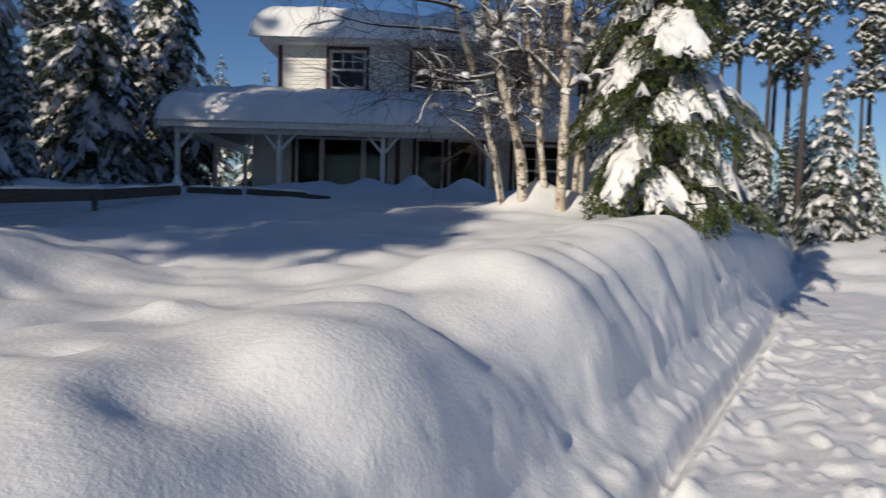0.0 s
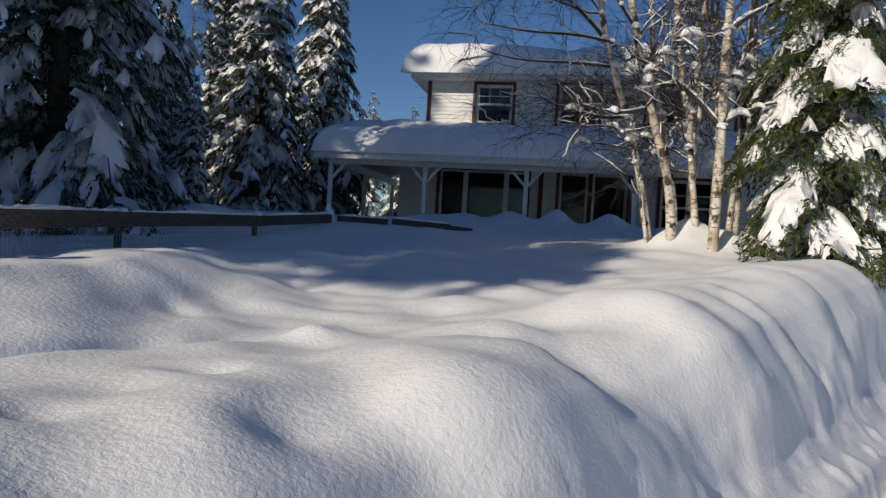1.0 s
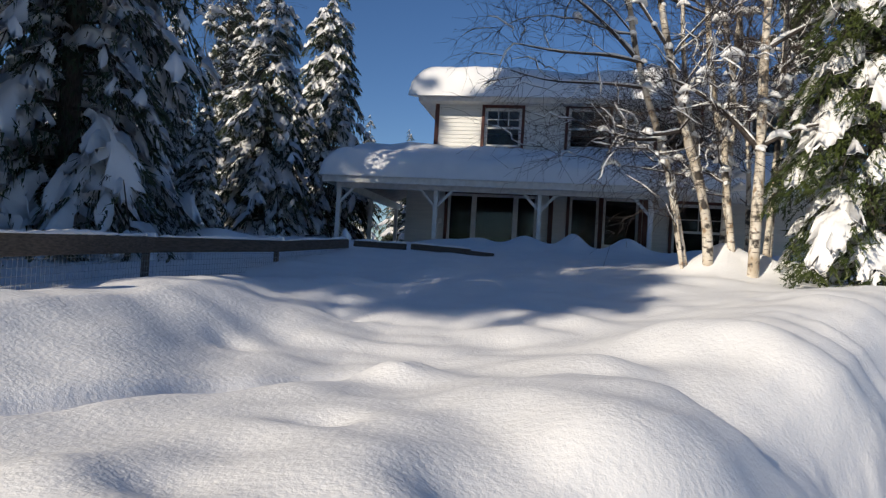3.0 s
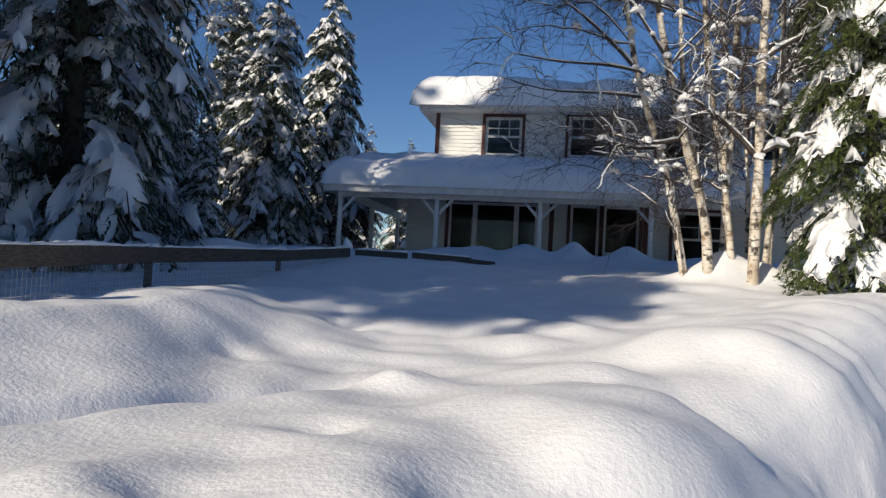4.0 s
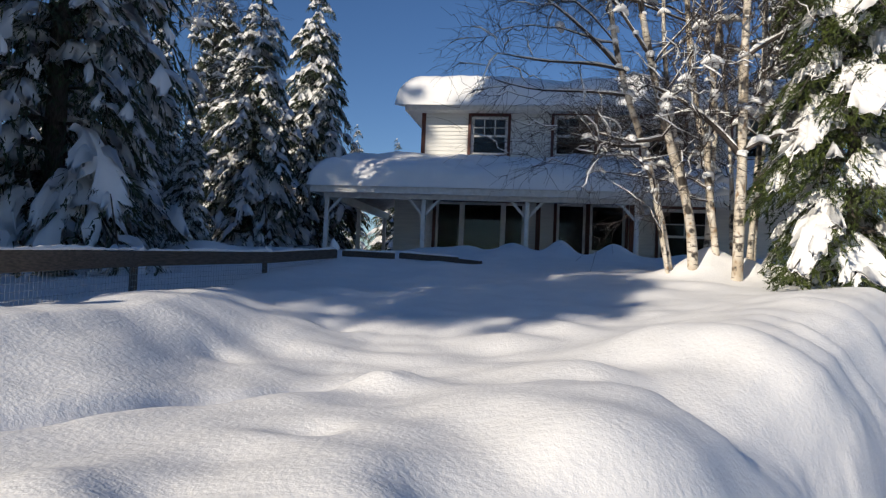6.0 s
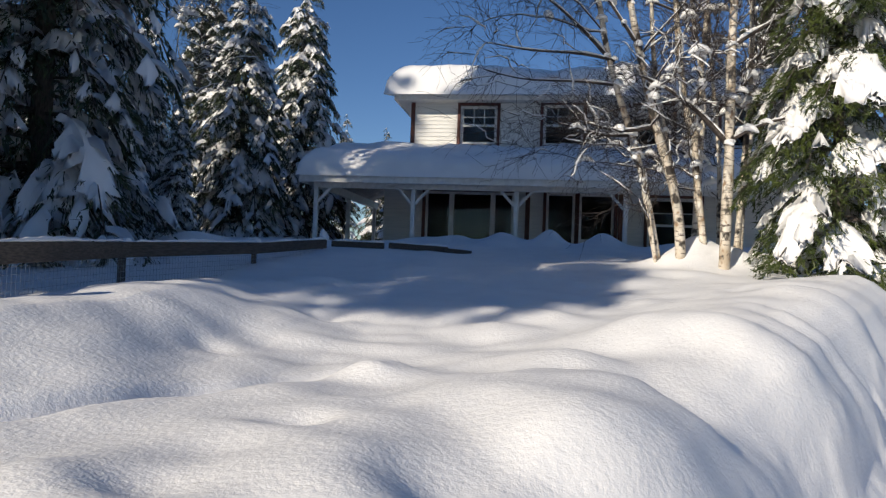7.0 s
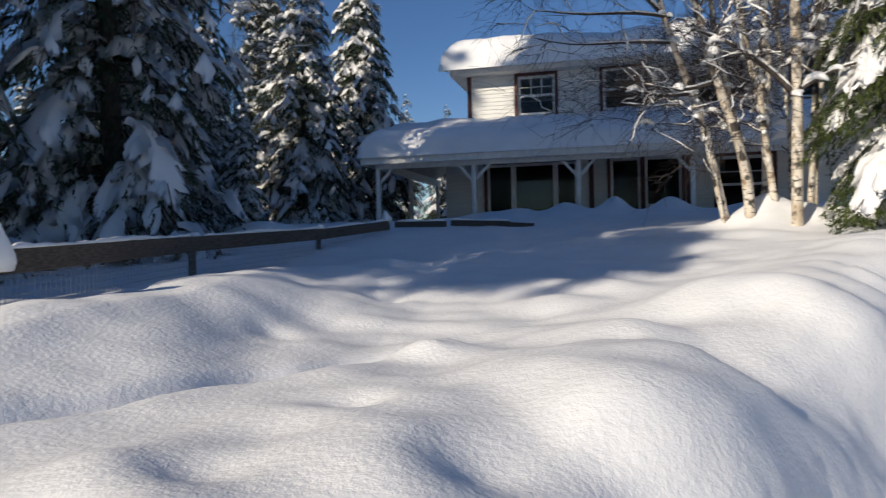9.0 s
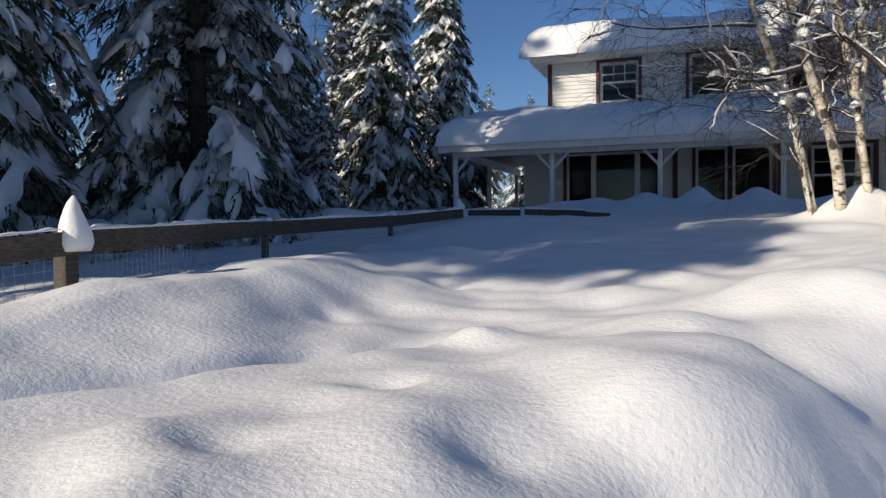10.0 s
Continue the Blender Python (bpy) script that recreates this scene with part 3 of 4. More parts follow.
# ---- conifers ----
def fans(r, main, way, width, rows, cols, thick, lo, hi, arch, jag, lump=0.0):
    """Sheets of snow draped over boughs: main (B, n, 3) are the boughs' lines; each sheet arches across and has a fingered rim."""
    B, n, _ = main.shape
    g = np.linspace(0, 1, rows)
    s = lo[:, None] + (hi - lo)[:, None] * g
    fi = s * (n - 1)
    i = np.clip(fi.astype(int), 0, n - 2)
    fr = (fi - i)[..., None]
    k = np.arange(B)[:, None]
    mid = main[k, i] * (1 - fr) + main[k, i + 1] * fr
    W = width[:, None] * np.sqrt(np.clip(np.sin(np.pi * np.clip(0.10 + 0.86 * g, 0, 1) ** 1.15), 0.02, 1))
    W = W[:, :, None] * (1 - jag * r.uniform(0, 1, (B, rows, 2)) - 0.5 * jag * (np.arange(rows) % 2)[None, :, None])
    c = np.linspace(-1, 1, cols)
    Wc = np.where(c[None, None] < 0, W[..., :1], W[..., 1:])
    side = np.column_stack((-way[:, 1], way[:, 0], np.zeros(B)))
    fwd = np.column_stack((way, np.zeros(B)))
    off = Wc * c
    P = mid[:, :, None] + side[:, None, None] * off[..., None] + fwd[:, None, None] * (0.45 * np.abs(off))[..., None]
    P[..., 2] -= arch * np.abs(off) * (0.35 + 0.75 * np.abs(c)) + 0.05 * width[:, None, None] * r.normal(0, 1, off.shape)
    end = np.sin(np.pi * np.clip(g, 0.02, 0.98))[None, :, None] ** 0.5
    th = thick[:, None, None] * (1 - 0.92 * c ** 4)[None, None] * end * r.uniform(0.55, 1.35, off.shape)
    top, low = P.copy(), P.copy()
    top[..., 2] += th
    low[..., 2] -= 0.25 * th
    if lump:
        for q, seed in ((top, 61), (low, 61)):
            for sz, am in ((0.5, lump), (0.2, 0.4 * lump)):
                q += am * np.stack([wave(q[..., 0] + q[..., 2] * 0.8, q[..., 1] - q[..., 2] * 0.6, sz, seed + j) for j in range(3)], axis=-1)
    idx = np.arange(B * rows * cols).reshape(B, rows, cols)
    f = np.stack((idx[:, :-1, :-1], idx[:, 1:, :-1], idx[:, 1:, 1:], idx[:, :-1, 1:]), axis=-1).reshape(-1, 4)
    N = B * rows * cols
    out = Geo().add(np.concatenate((top.reshape(-1, 3), low.reshape(-1, 3))), np.concatenate((f[:, ::-1], f + N)))
    rim = np.concatenate((idx[:, :, 0], idx[:, -1, 1:], idx[:, ::-1, -1][:, 1:], idx[:, 0, ::-1][:, 1:-1]), axis=1)
    nxt = np.roll(rim, -1, axis=1)
    out.f.append(np.stack((rim, rim + N, nxt + N, nxt), axis=-1).reshape(-1, 4))
    return out


def conifer_meshes(seed, height, radius, needles, whorls=26, low=0.02, droop=0.6, cover=0.9, fan=0.3, thick=0.05, blades=150, blade=0.2, slim=0.85, crowd=(5, 8), grid=(9, 7), jag=0.45, lump=0.0, extra=(), arch=0.7, size=(0.7, 1.0), twigs=0, hang=0.95, rest=0.10):
    """A conifer: trunk, boughs that droop in whorls, sprays of needles and sheets of snow over them."""
    r = np.random.RandomState(seed)
    zs = height * (low + (0.975 - low) * np.linspace(0, 1, whorls) ** 0.92)
    base, way, L = [], [], []
    for z in zs:
        f = 1 - z / height
        n = r.randint(*crowd) if f > 0.15 else r.randint(3, 5)
        az = r.uniform(0, 2 * np.pi) + np.arange(n) * 2 * np.pi / n + r.normal(0, 0.3, n)
        base.append(z + r.normal(0, 0.12 * height / whorls * 2, n))
        way.append(np.column_stack((np.cos(az), np.sin(az))))
        L.append(radius * (f ** slim) * r.uniform(0.62, 1.12, n) + 0.10)
    for az, z, ln in extra:
        base.append(np.array([z]))
        way.append(np.array([[math.cos(radians(az)), math.sin(radians(az))]]))
        L.append(np.array([ln]))
    base, way, L = np.concatenate(base), np.concatenate(way), np.concatenate(L)
    B, n = len(L), 9
    s = np.linspace(0, 1, n)
    dr = droop * r.uniform(0.65, 1.25, B) * (0.6 + 0.55 * (1 - base / height))
    rise = 0.25 * r.uniform(0.2, 1.3, B)
    main = np.zeros((B, n, 3))
    bend = r.normal(0, 0.12, B)
    side = np.column_stack((-way[:, 1], way[:, 0]))
    main[..., :2] = way[:, None] * (s * L[:, None] * (1 - 0.22 * dr[:, None] * s))[..., None] + side[:, None] * (bend[:, None] * L[:, None] * s ** 2)[..., None]
    main[..., 2] = base[:, None] + L[:, None] * (rise[:, None] * s - (dr[:, None] + rise[:, None] * 0.4) * s ** 2.0)
    main[..., 2] = np.maximum(main[..., 2], rest + 0.05 * s)
    width = fan * L * r.uniform(0.75, 1.25, B) + 0.05
    # needles: thin blades along side twigs that sweep forward and hang down
    N = np.maximum((blades * (0.25 + 0.75 * L / L.max())).astype(int), 12)
    own = np.repeat(np.arange(B), N)
    T = len(own)
    sv = np.clip(r.uniform(0, 1, T) ** 0.75, 0.05, 1.0)
    twig = np.round(sv * 9) / 9 + r.normal(0, 0.012, T)          # blades gather on twigs
    twig = np.clip(twig, 0.04, 0.999)
    fi = twig * (n - 1)
    i = fi.astype(int)
    fr = (fi - i)[:, None]
    mid = main[own, i] * (1 - fr) + main[own, i + 1] * fr
    c = r.uniform(-1, 1, T)
    c = np.sign(c) * np.abs(c) ** 0.8 * 1.2
    W = width[own] * np.sqrt(np.clip(np.sin(np.pi * np.clip(0.10 + 0.86 * twig, 0, 1)), 0.05, 1))
    off = W * c
    s3 = np.column_stack((side, np.zeros(B)))[own]
    f3 = np.column_stack((way, np.zeros(B)))[own]
    P = mid + s3 * off[:, None] + f3 * (0.55 * np.abs(off))[:, None]
    P[:, 2] -= arch * np.abs(off) * (0.4 + 0.75 * np.abs(c)) + 0.02 + 0.12 * blade * np.abs(r.normal(0, 1, T)) + thick * 0.3
    D = s3 * (np.sign(c) * 0.55)[:, None] + f3 * 0.5 + r.normal(0, 1.25 - hang, (T, 3)) + np.array((0, 0, -hang))
    D /= np.linalg.norm(D, axis=1, keepdims=True)
    Q = np.cross(D, r.normal(0, 1, (T, 3)))
    Q /= np.linalg.norm(Q, axis=1, keepdims=True) + 1e-9
    ln = (blade * r.uniform(0.5, 1.3, T) * (0.45 + 0.55 * np.clip(L[own], 0, 1)))[:, None]
    wd = ln * r.uniform(0.06, 0.13, (T, 1))
    V = np.stack((P - Q * wd, P + Q * wd, P + D * ln), axis=1).reshape(-1, 3)
    crown = Geo().add(V, np.arange(len(V)).reshape(-1, 3))
    R = np.linspace(0.024, 0.005, 5) * (0.4 + L[:, None] * 0.5)
    limbs = Geo().sweep(main[:, ::2], R, R, 4)
    keep = r.uniform(0, 1, B) < cover
    keep[B - len(extra):] = True
    lo = r.uniform(0.02, 0.30, B)
    hi = r.uniform(*size, B)
    lo[B - len(extra):] = 0.12
    hi[B - len(extra):] = 0.96
    pads = fans(r, main[keep], way[keep], width[keep] * r.uniform(0.8, 1.15, keep.sum()), grid[0], grid[1], thick * r.uniform(0.6, 1.5, keep.sum()) * (0.4 + 0.6 * np.clip(L[keep], 0, 1.2)), lo[keep], hi[keep], arch, jag, lump)
    # side twigs, each under its own small sheet of snow
    tm, tw, tl = [], [], []
    for j in range(twigs):
        for sign in (-1, 1):
            at = (0.22 + 0.74 * (j + r.uniform(0.1, 0.9, B)) / twigs) * (n - 1)
            i = np.clip(at.astype(int), 0, n - 2)
            fr = (at - i)[:, None]
            k = np.arange(B)
            p0 = main[k, i] * (1 - fr) + main[k, i + 1] * fr
            ln = (0.30 * L * (1.15 - 0.6 * at / (n - 1)) + 0.12) * r.uniform(0.6, 1.25, B)
            ang = r.uniform(0.45, 1.15, B)
            d = way * np.cos(ang)[:, None] + side * (sign * np.sin(ang))[:, None]
            q = np.linspace(0, 1, 5)
            c = np.zeros((B, 5, 3))
            c[..., :2] = p0[:, None, :2] + d[:, None] * (q * ln[:, None] * (1 - 0.2 * q))[..., None]
            c[..., 2] = p0[:, 2:3] + ln[:, None] * (0.12 * q - r.uniform(0.5, 1.15, B)[:, None] * q ** 1.7)
            ok = r.uniform(0, 1, B) < cover * 0.9
            tm.append(c[ok])
            tw.append(d[ok])
            tl.append(ln[ok])
    if twigs:
        tm, tw, tl = np.concatenate(tm), np.concatenate(tw), np.concatenate(tl)
        K = len(tl)
        small = fans(r, tm, tw, (0.20 * tl + 0.03) * r.uniform(0.7, 1.3, K), 5, 3, (0.035 + 0.09 * tl) * r.uniform(0.6, 1.4, K), r.uniform(0, 0.15, K), r.uniform(0.75, 1.0, K), 0.9, 0.4)
        pads.add(small.v[0], small.f[0])
        pads.f.append(small.f[1] + pads.n - len(small.v[0]))
    ts = np.linspace(0, 1, 9)
    tc = np.column_stack((0.02 * np.sin(ts * 5 + seed), 0.02 * np.cos(ts * 4 + seed), ts * height * 0.985))
    tr = (0.008 * height + 0.03) * (1 - 0.93 * ts)
    trunk = Geo().sweep(tc[None], tr[None], tr[None], 9)
    return [("trunk", trunk.mesh("trunk", BARK, True)), ("branching", limbs.mesh("branching", BARK, True)), ("crown", crown.mesh("crown", needles, False)), ("snow_load", pads.mesh("snow_load", BOUGH_SNOW, True))]


def stand(name, parts_, label, category, x, y, z, turn=0, size=1.0, group=""):
    t = thing(name, label, category, (x, y, z), group)
    t.rotation_euler[2], t.scale = radians(turn), (size,) * 3
    for pn, me in parts_:
        p = part(pn, me, None, t)
        if pn != "trunk":
            tagged(p, kind="stuff")
    return t


def gz(x, y):
    return float(ground_height(np.array(float(x)), np.array(float(y)))) - 0.05


for k, (x0, x1, z0, z1) in enumerate(((-4.6, -3.7, 1.955, 1.945), (-3.6, -2.6, 1.955, 1.915))):
    snow_ridge((x0, 12.2, z0), (x1, 12.3, z1), 0.04, 0.035, "ridge of snow on the low garden rail", k + 11)

SPRUCE_LABEL = "dark spruce with drooping snow-laden boughs"
big_a = conifer_meshes(1, 20.0, 3.1, SPRUCE, 44, 0.012, 0.75, 0.88, 0.20, 0.055, 350, 0.17, 0.8, (6, 9), (9, 5), 0.6, 0.0, (), 0.9, (0.5, 0.95), 4)
big_b = conifer_meshes(2, 19.0, 2.9, SPRUCE, 44, 0.012, 0.75, 0.88, 0.20, 0.055, 350, 0.17, 0.8, (6, 9), (9, 5), 0.6, 0.0, (), 0.9, (0.5, 0.95), 4)
# cheap spruce for unseen trees that only cast shadows
shade = conifer_meshes(5, 20.0, 3.2, SPRUCE, 40, 0.012, 0.6, 0.7, 0.34, 0.05, 120, 0.5, 0.8, (7, 10), (5, 5))
mid_a = conifer_meshes(3, 7.0, 2.05, SPRUCE, 24, 0.02, 0.85, 0.74, 0.22, 0.06, 330, 0.15, 0.66, (6, 8), (7, 5), 0.6, 0.0, (), 0.9, (0.5, 0.95), 4)
mid_b = conifer_meshes(4, 8.2, 2.05, SPRUCE, 28, 0.02, 0.85, 0.74, 0.22, 0.06, 330, 0.15, 0.70, (6, 8), (7, 5), 0.6, 0.0, (), 0.9, (0.5, 0.95), 4)
slim_a = conifer_meshes(8, 9.0, 1.5, SPRUCE, 30, 0.02, 0.4, 0.75, 0.22, 0.05, 220, 0.15, 0.55, (6, 8), (5, 3), 0.6, 0.0, (), 0.9, (0.4, 0.95), 3)
low_a = conifer_meshes(6, 6.0, 1.5, SPRUCE, 19, 0.02, 0.75, 0.85, 0.24, 0.05, 170, 0.16, 0.8, (6, 8), (5, 5), 0.6, 0.0, (), 0.9, (0.5, 0.95), 3)
# the shade trees stand out of view, added to shadow lawn and house
for me, x, y, turn, size in ((big_b, -8.2, 9.6, 40, 0.9), (big_a, -9.6, 6.2, 0, 1.0), (shade, -11.9, -1.2, 200, 0.95), (shade, -9.5, 1.6, 120, 0.95), (mid_a, -8.70, 17.6, 0, 0.97), (mid_b, -8.20, 20.5, 70, 0.97),
                             (slim_a, -12.4, 23.0, 10, 1.0), (low_a, -9.87, 15.0, 30, 0.82), (low_a, -8.9, 13.2, 210, 0.55), (low_a, -11.2, 17.2, 100, 0.78), (low_a, -13.3, 16.5, 40, 0.85), (low_a, -10.2, 12.6, 70, 0.6), (low_a, -7.6, 12.4, 130, 0.45), (low_a, -10.2, 18.6, 300, 0.7),
                             (shade, -12.5, 2.3, 30, 1.0), (shade, -15.0, -0.6, 70, 1.0), (shade, -20.45, -3.2, 20, 0.95), (low_a, -13.2, 10.5, 10, 1.0), (low_a, -16.5, 12.5, 60, 1.3), (low_a, -12.0, 8.6, 150, 1.2)):
    stand("spruce_tree", me, SPRUCE_LABEL, "tree", x, y, gz(x, y), turn, size, "spruces beyond the fence")
fir = conifer_meshes(7, 7.2, 1.5, FIR_GREEN, 17, 0.06, 0.85, 0.62, 0.24, 0.12, 1100, 0.095, 0.5, (5, 8), (13, 9), 0.30, 0.05, ((-5, 2.15, 1.85), (-40, 4.4, 1.5), (-95, 2.9, 1.25), (-62, 1.8, 0.85), (-150, 2.4, 1.2), (180, 3.2, 1.15), (-110, 3.9, 1.0)), 0.75, (0.6, 0.92), 1, 0.75, 0.38)
stand("fir_tree", fir, "bright green fir under heavy lumps of snow", "tree", 2.7, 10.1, gz(2.7, 10.1) - 0.2)


# ---- pines with high crowns ----
def pine_meshes(seed, height, crown_from, radius):
    r = np.random.RandomState(seed)
    n = 46
    z = height * (crown_from + (0.99 - crown_from) * np.sort(r.uniform(0, 1, n)))
    az = r.uniform(0, 2 * np.pi, n)
    f = (z / height - crown_from) / (1 - crown_from)
    L = radius * (0.45 + 0.9 * np.sqrt(np.clip(f * (1.05 - f) * 4, 0, 1))) * r.uniform(0.5, 1.1, n) * 0.8
    s = np.linspace(0, 1, 6)
    main = np.zeros((n, 6, 3))
    main[..., 0] = np.cos(az)[:, None] * L[:, None] * s
    main[..., 1] = np.sin(az)[:, None] * L[:, None] * s
    main[..., 2] = z[:, None] + L[:, None] * (0.25 * s - 0.45 * s ** 2)
    R = np.linspace(0.03, 0.008, 6) * (0.5 + L[:, None])
    limbs = Geo().sweep(main, R, R, 4)
    k = 5                                   # tufts on each limb
    P = main[:, 1:, :].reshape(-1, 3) + r.normal(0, 0.12, (n * k, 3))
    T = len(P)
    q = 56
    D = r.normal(0, 1, (T, q, 3)) + np.array((0, 0, -0.1))
    D /= np.linalg.norm(D, axis=2, keepdims=True)
    ln = r.uniform(0.16, 0.34, (T, q, 1))
    W = np.cross(D, r.normal(0, 1, (T, q, 3)))
    W /= np.linalg.norm(W, axis=2, keepdims=True)
    C = P[:, None] + D * 0.05
    V = np.stack((C + W * ln * 0.07, C - W * ln * 0.07, C + D * ln), axis=2).reshape(-1, 3)
    crown = Geo().add(V, np.arange(len(V)).reshape(-1, 3))
    g = np.linspace(-0.5, 0.5, 5)
    a2 = r.uniform(0, 2 * np.pi, T)
    pad = P[:, None] + np.stack((np.cos(a2)[:, None] * g * 0.45, np.sin(a2)[:, None] * g * 0.45, 0.10 - 0.35 * np.abs(g)[None] * np.ones((T, 1))), axis=-1)
    keep = r.uniform(0, 1, T) < 0.8
    w0 = r.uniform(0.06, 0.15, T)[:, None] * np.array((0.3, 0.9, 1.0, 0.9, 0.3))
    pads = Geo().sweep(pad[keep], w0[keep], w0[keep] * 0.75, 6, 0.3, 0.2)
    t = np.linspace(0, 1, 10)
    tc = np.column_stack((0.08 * np.sin(t * 4 + seed), 0.08 * np.cos(t * 3 + seed), t * height))
    tr = (0.008 * height + 0.02) * (1 - 0.8 * t)
    return [("trunk", Geo().sweep(tc[None], tr[None], tr[None], 9).mesh("trunk", BARK, True)), ("branching", limbs.mesh("branching", BARK, True)),
            ("crown", crown.mesh("crown", PINE_GREEN)), ("snow_load", pads.mesh("snow_load", BOUGH_SNOW, True))]


PINE_LABEL = "tall pine with a bare trunk and snowy crown"
pine_a, pine_b, pine_c = pine_meshes(31, 17.0, 0.42, 1.5), pine_meshes(32, 15.0, 0.5, 1.2), pine_meshes(33, 9.5, 0.25, 1.2)
# unseen pine with a crown only where its shadow is wanted on the lawn
shade_pine = pine_meshes(34, 10.2, 0.8, 1.1)
# pines at negative y are out of view, added to dapple lawn and house
for me, x, y, turn, size in ((pine_a, 14.7, 30.4, 0, 1.0), (pine_b, 14.3, 32.9, 50, 0.95), (pine_a, 13.5, 34.0, 100, 0.95), (pine_b, 13.4, 36.0, 160, 1.05), (pine_b, 19.6, 34.6, 220, 0.85), (pine_a, 16.6, 36.0, 300, 0.95),
                             (pine_a, 12.2, 37.5, 20, 1.05), (pine_b, 17.6, 39.5, 80, 1.1), (pine_a, 22.0, 38.0, 140, 1.0), (pine_b, 24.5, 33.5, 10, 1.0), (pine_c, -11.15, 20.0, 0, 0.73), (pine_b, 11.0, 41.0, 60, 1.1), (pine_b, 9.5, 39.0, 250, 0.95), (pine_a, -20.5, -2.0, 30, 1.15), (pine_a, -13.5, -6.6, 30, 1.2), (pine_b, -14.5, -6.8, 130, 1.35), (pine_a, -15.8, -8.6, 200, 1.25), (pine_b, -12.8, -5.6, 280, 1.3), (pine_a, -16.6, -4.2, 75, 1.2), (pine_b, -17.7, -5.05, 15, 1.4), (shade_pine, -11.56, -6.56, 0, 0.94)):
    stand("pine_tree", me, PINE_LABEL, "tree", x, y, gz(x, y), turn, size, "pines past the driveway")
far_a = conifer_meshes(11, 5.2, 1.4, PINE_GREEN, 15, 0.03, 0.6, 0.95, 0.26, 0.06, 70, 0.25, 0.85, (6, 9), (6, 3), 0.5)
far_b = conifer_meshes(12, 8.0, 1.5, PINE_GREEN, 18, 0.03, 0.6, 0.95, 0.26, 0.06, 70, 0.25, 0.8, (6, 9), (6, 3), 0.5)
edge_a = conifer_meshes(13, 5.2, 1.4, PINE_GREEN, 17, 0.03, 0.65, 0.93, 0.22, 0.06, 130, 0.16, 0.85, (6, 8), (5, 3), 0.5, 0.0, (), 0.8, (0.5, 0.95), 2)
for me, x, y, turn, size in ((edge_a, 10.1, 23.8, 0, 0.66), (edge_a, 12.95, 24.6, 40, 1.08), (edge_a, 13.6, 21.3, 80, 0.62), (far_b, 14.4, 31.0, 0, 0.6), (edge_a, 15.5, 27.0, 10, 0.8), (edge_a, 11.6, 27.5, 200, 0.7), (edge_a, 16.2, 24.2, 150, 0.9),
                             (far_b, 10.2, 30.0, 0, 0.5), (far_b, -11.55, 46.0, 0, 1.05), (far_b, -12.5, 40.0, 90, 1.0), (far_a, -7.5, 30.0, 0, 0.8), (far_a, -8.6, 32.0, 50, 0.9), (far_a, -6.2, 33.0, 110, 0.8), (far_a, -9.9, 28.0, 200, 0.8)):
    stand("spruce_tree", me, "small snow-covered spruce at the edge of the woods", "tree", x, y, gz(x, y), turn, size, "edge of the woods")
rr = random.Random(4)
for i in range(34):
    x, y = rr.uniform(9, 60), rr.uniform(33, 62)
    stand("spruce_tree", far_a if rr.random() < 0.5 else far_b, "small snow-covered spruce at the edge of the woods", "tree", x, y, gz(x, y), rr.uniform(0, 360), rr.uniform(0.7, 1.15), "edge of the woods")
for i in range(14):
    x, y = rr.uniform(-50, -14), rr.uniform(24, 50)
    stand("spruce_tree", far_b, "small snow-covered spruce at the edge of the woods", "tree", x, y, gz(x, y), rr.uniform(0, 360), rr.uniform(0.6, 0.95), "edge of the woods")


for i in range(20):
    x, y = rr.uniform(-30, -12.5), rr.uniform(13, 30)
    stand("spruce_tree", far_b, "small snow-covered spruce at the edge of the woods", "tree", x, y, gz(x, y), rr.uniform(0, 360), rr.uniform(0.5, 0.72), "edge of the woods")
for i in range(16):     # unseen belt of trees, added behind the camera to darken the panes' reflections
    x, y = -34 + i * 4 + rr.uniform(-1.5, 1.5), rr.uniform(-34, -26)
    stand("spruce_tree", far_b, "unseen spruce added behind the camera to darken window reflections", "tree", x, y, gz(x, y), rr.uniform(0, 360), rr.uniform(0.95, 1.2), "woods across the road")


# ---- birch clump ----
def along(points, n):
    """n points evenly spread along a bent line, softened by a spline through it."""
    p = np.array(points, float)
    d = np.concatenate(([0], np.cumsum(np.linalg.norm(np.diff(p, axis=0), axis=1))))
    t = np.linspace(0, d[-1], n)
    c = np.column_stack([np.interp(t, d, p[:, i]) for i in range(3)])
    for _ in range(3):
        c[1:-1] = (c[:-2] + 2 * c[1:-1] + c[2:]) / 4
    return c


def branchlets(r, starts, ways, lengths, n, bend, drop):
    B = len(starts)
    s = np.linspace(0, 1, n)
    ways = ways / (np.linalg.norm(ways, axis=1, keepdims=True) + 1e-9)
    c = starts[:, None] + ways[:, None] * (s * lengths[:, None])[..., None]
    kink = np.cumsum(r.normal(0, bend, (B, n, 3)), axis=1) * (lengths[:, None, None] / n)
    kink[:, 0] = 0
    c = c + kink
    c[..., 2] += lengths[:, None] * (0.18 * s - (0.18 + drop) * s ** 2)
    return c


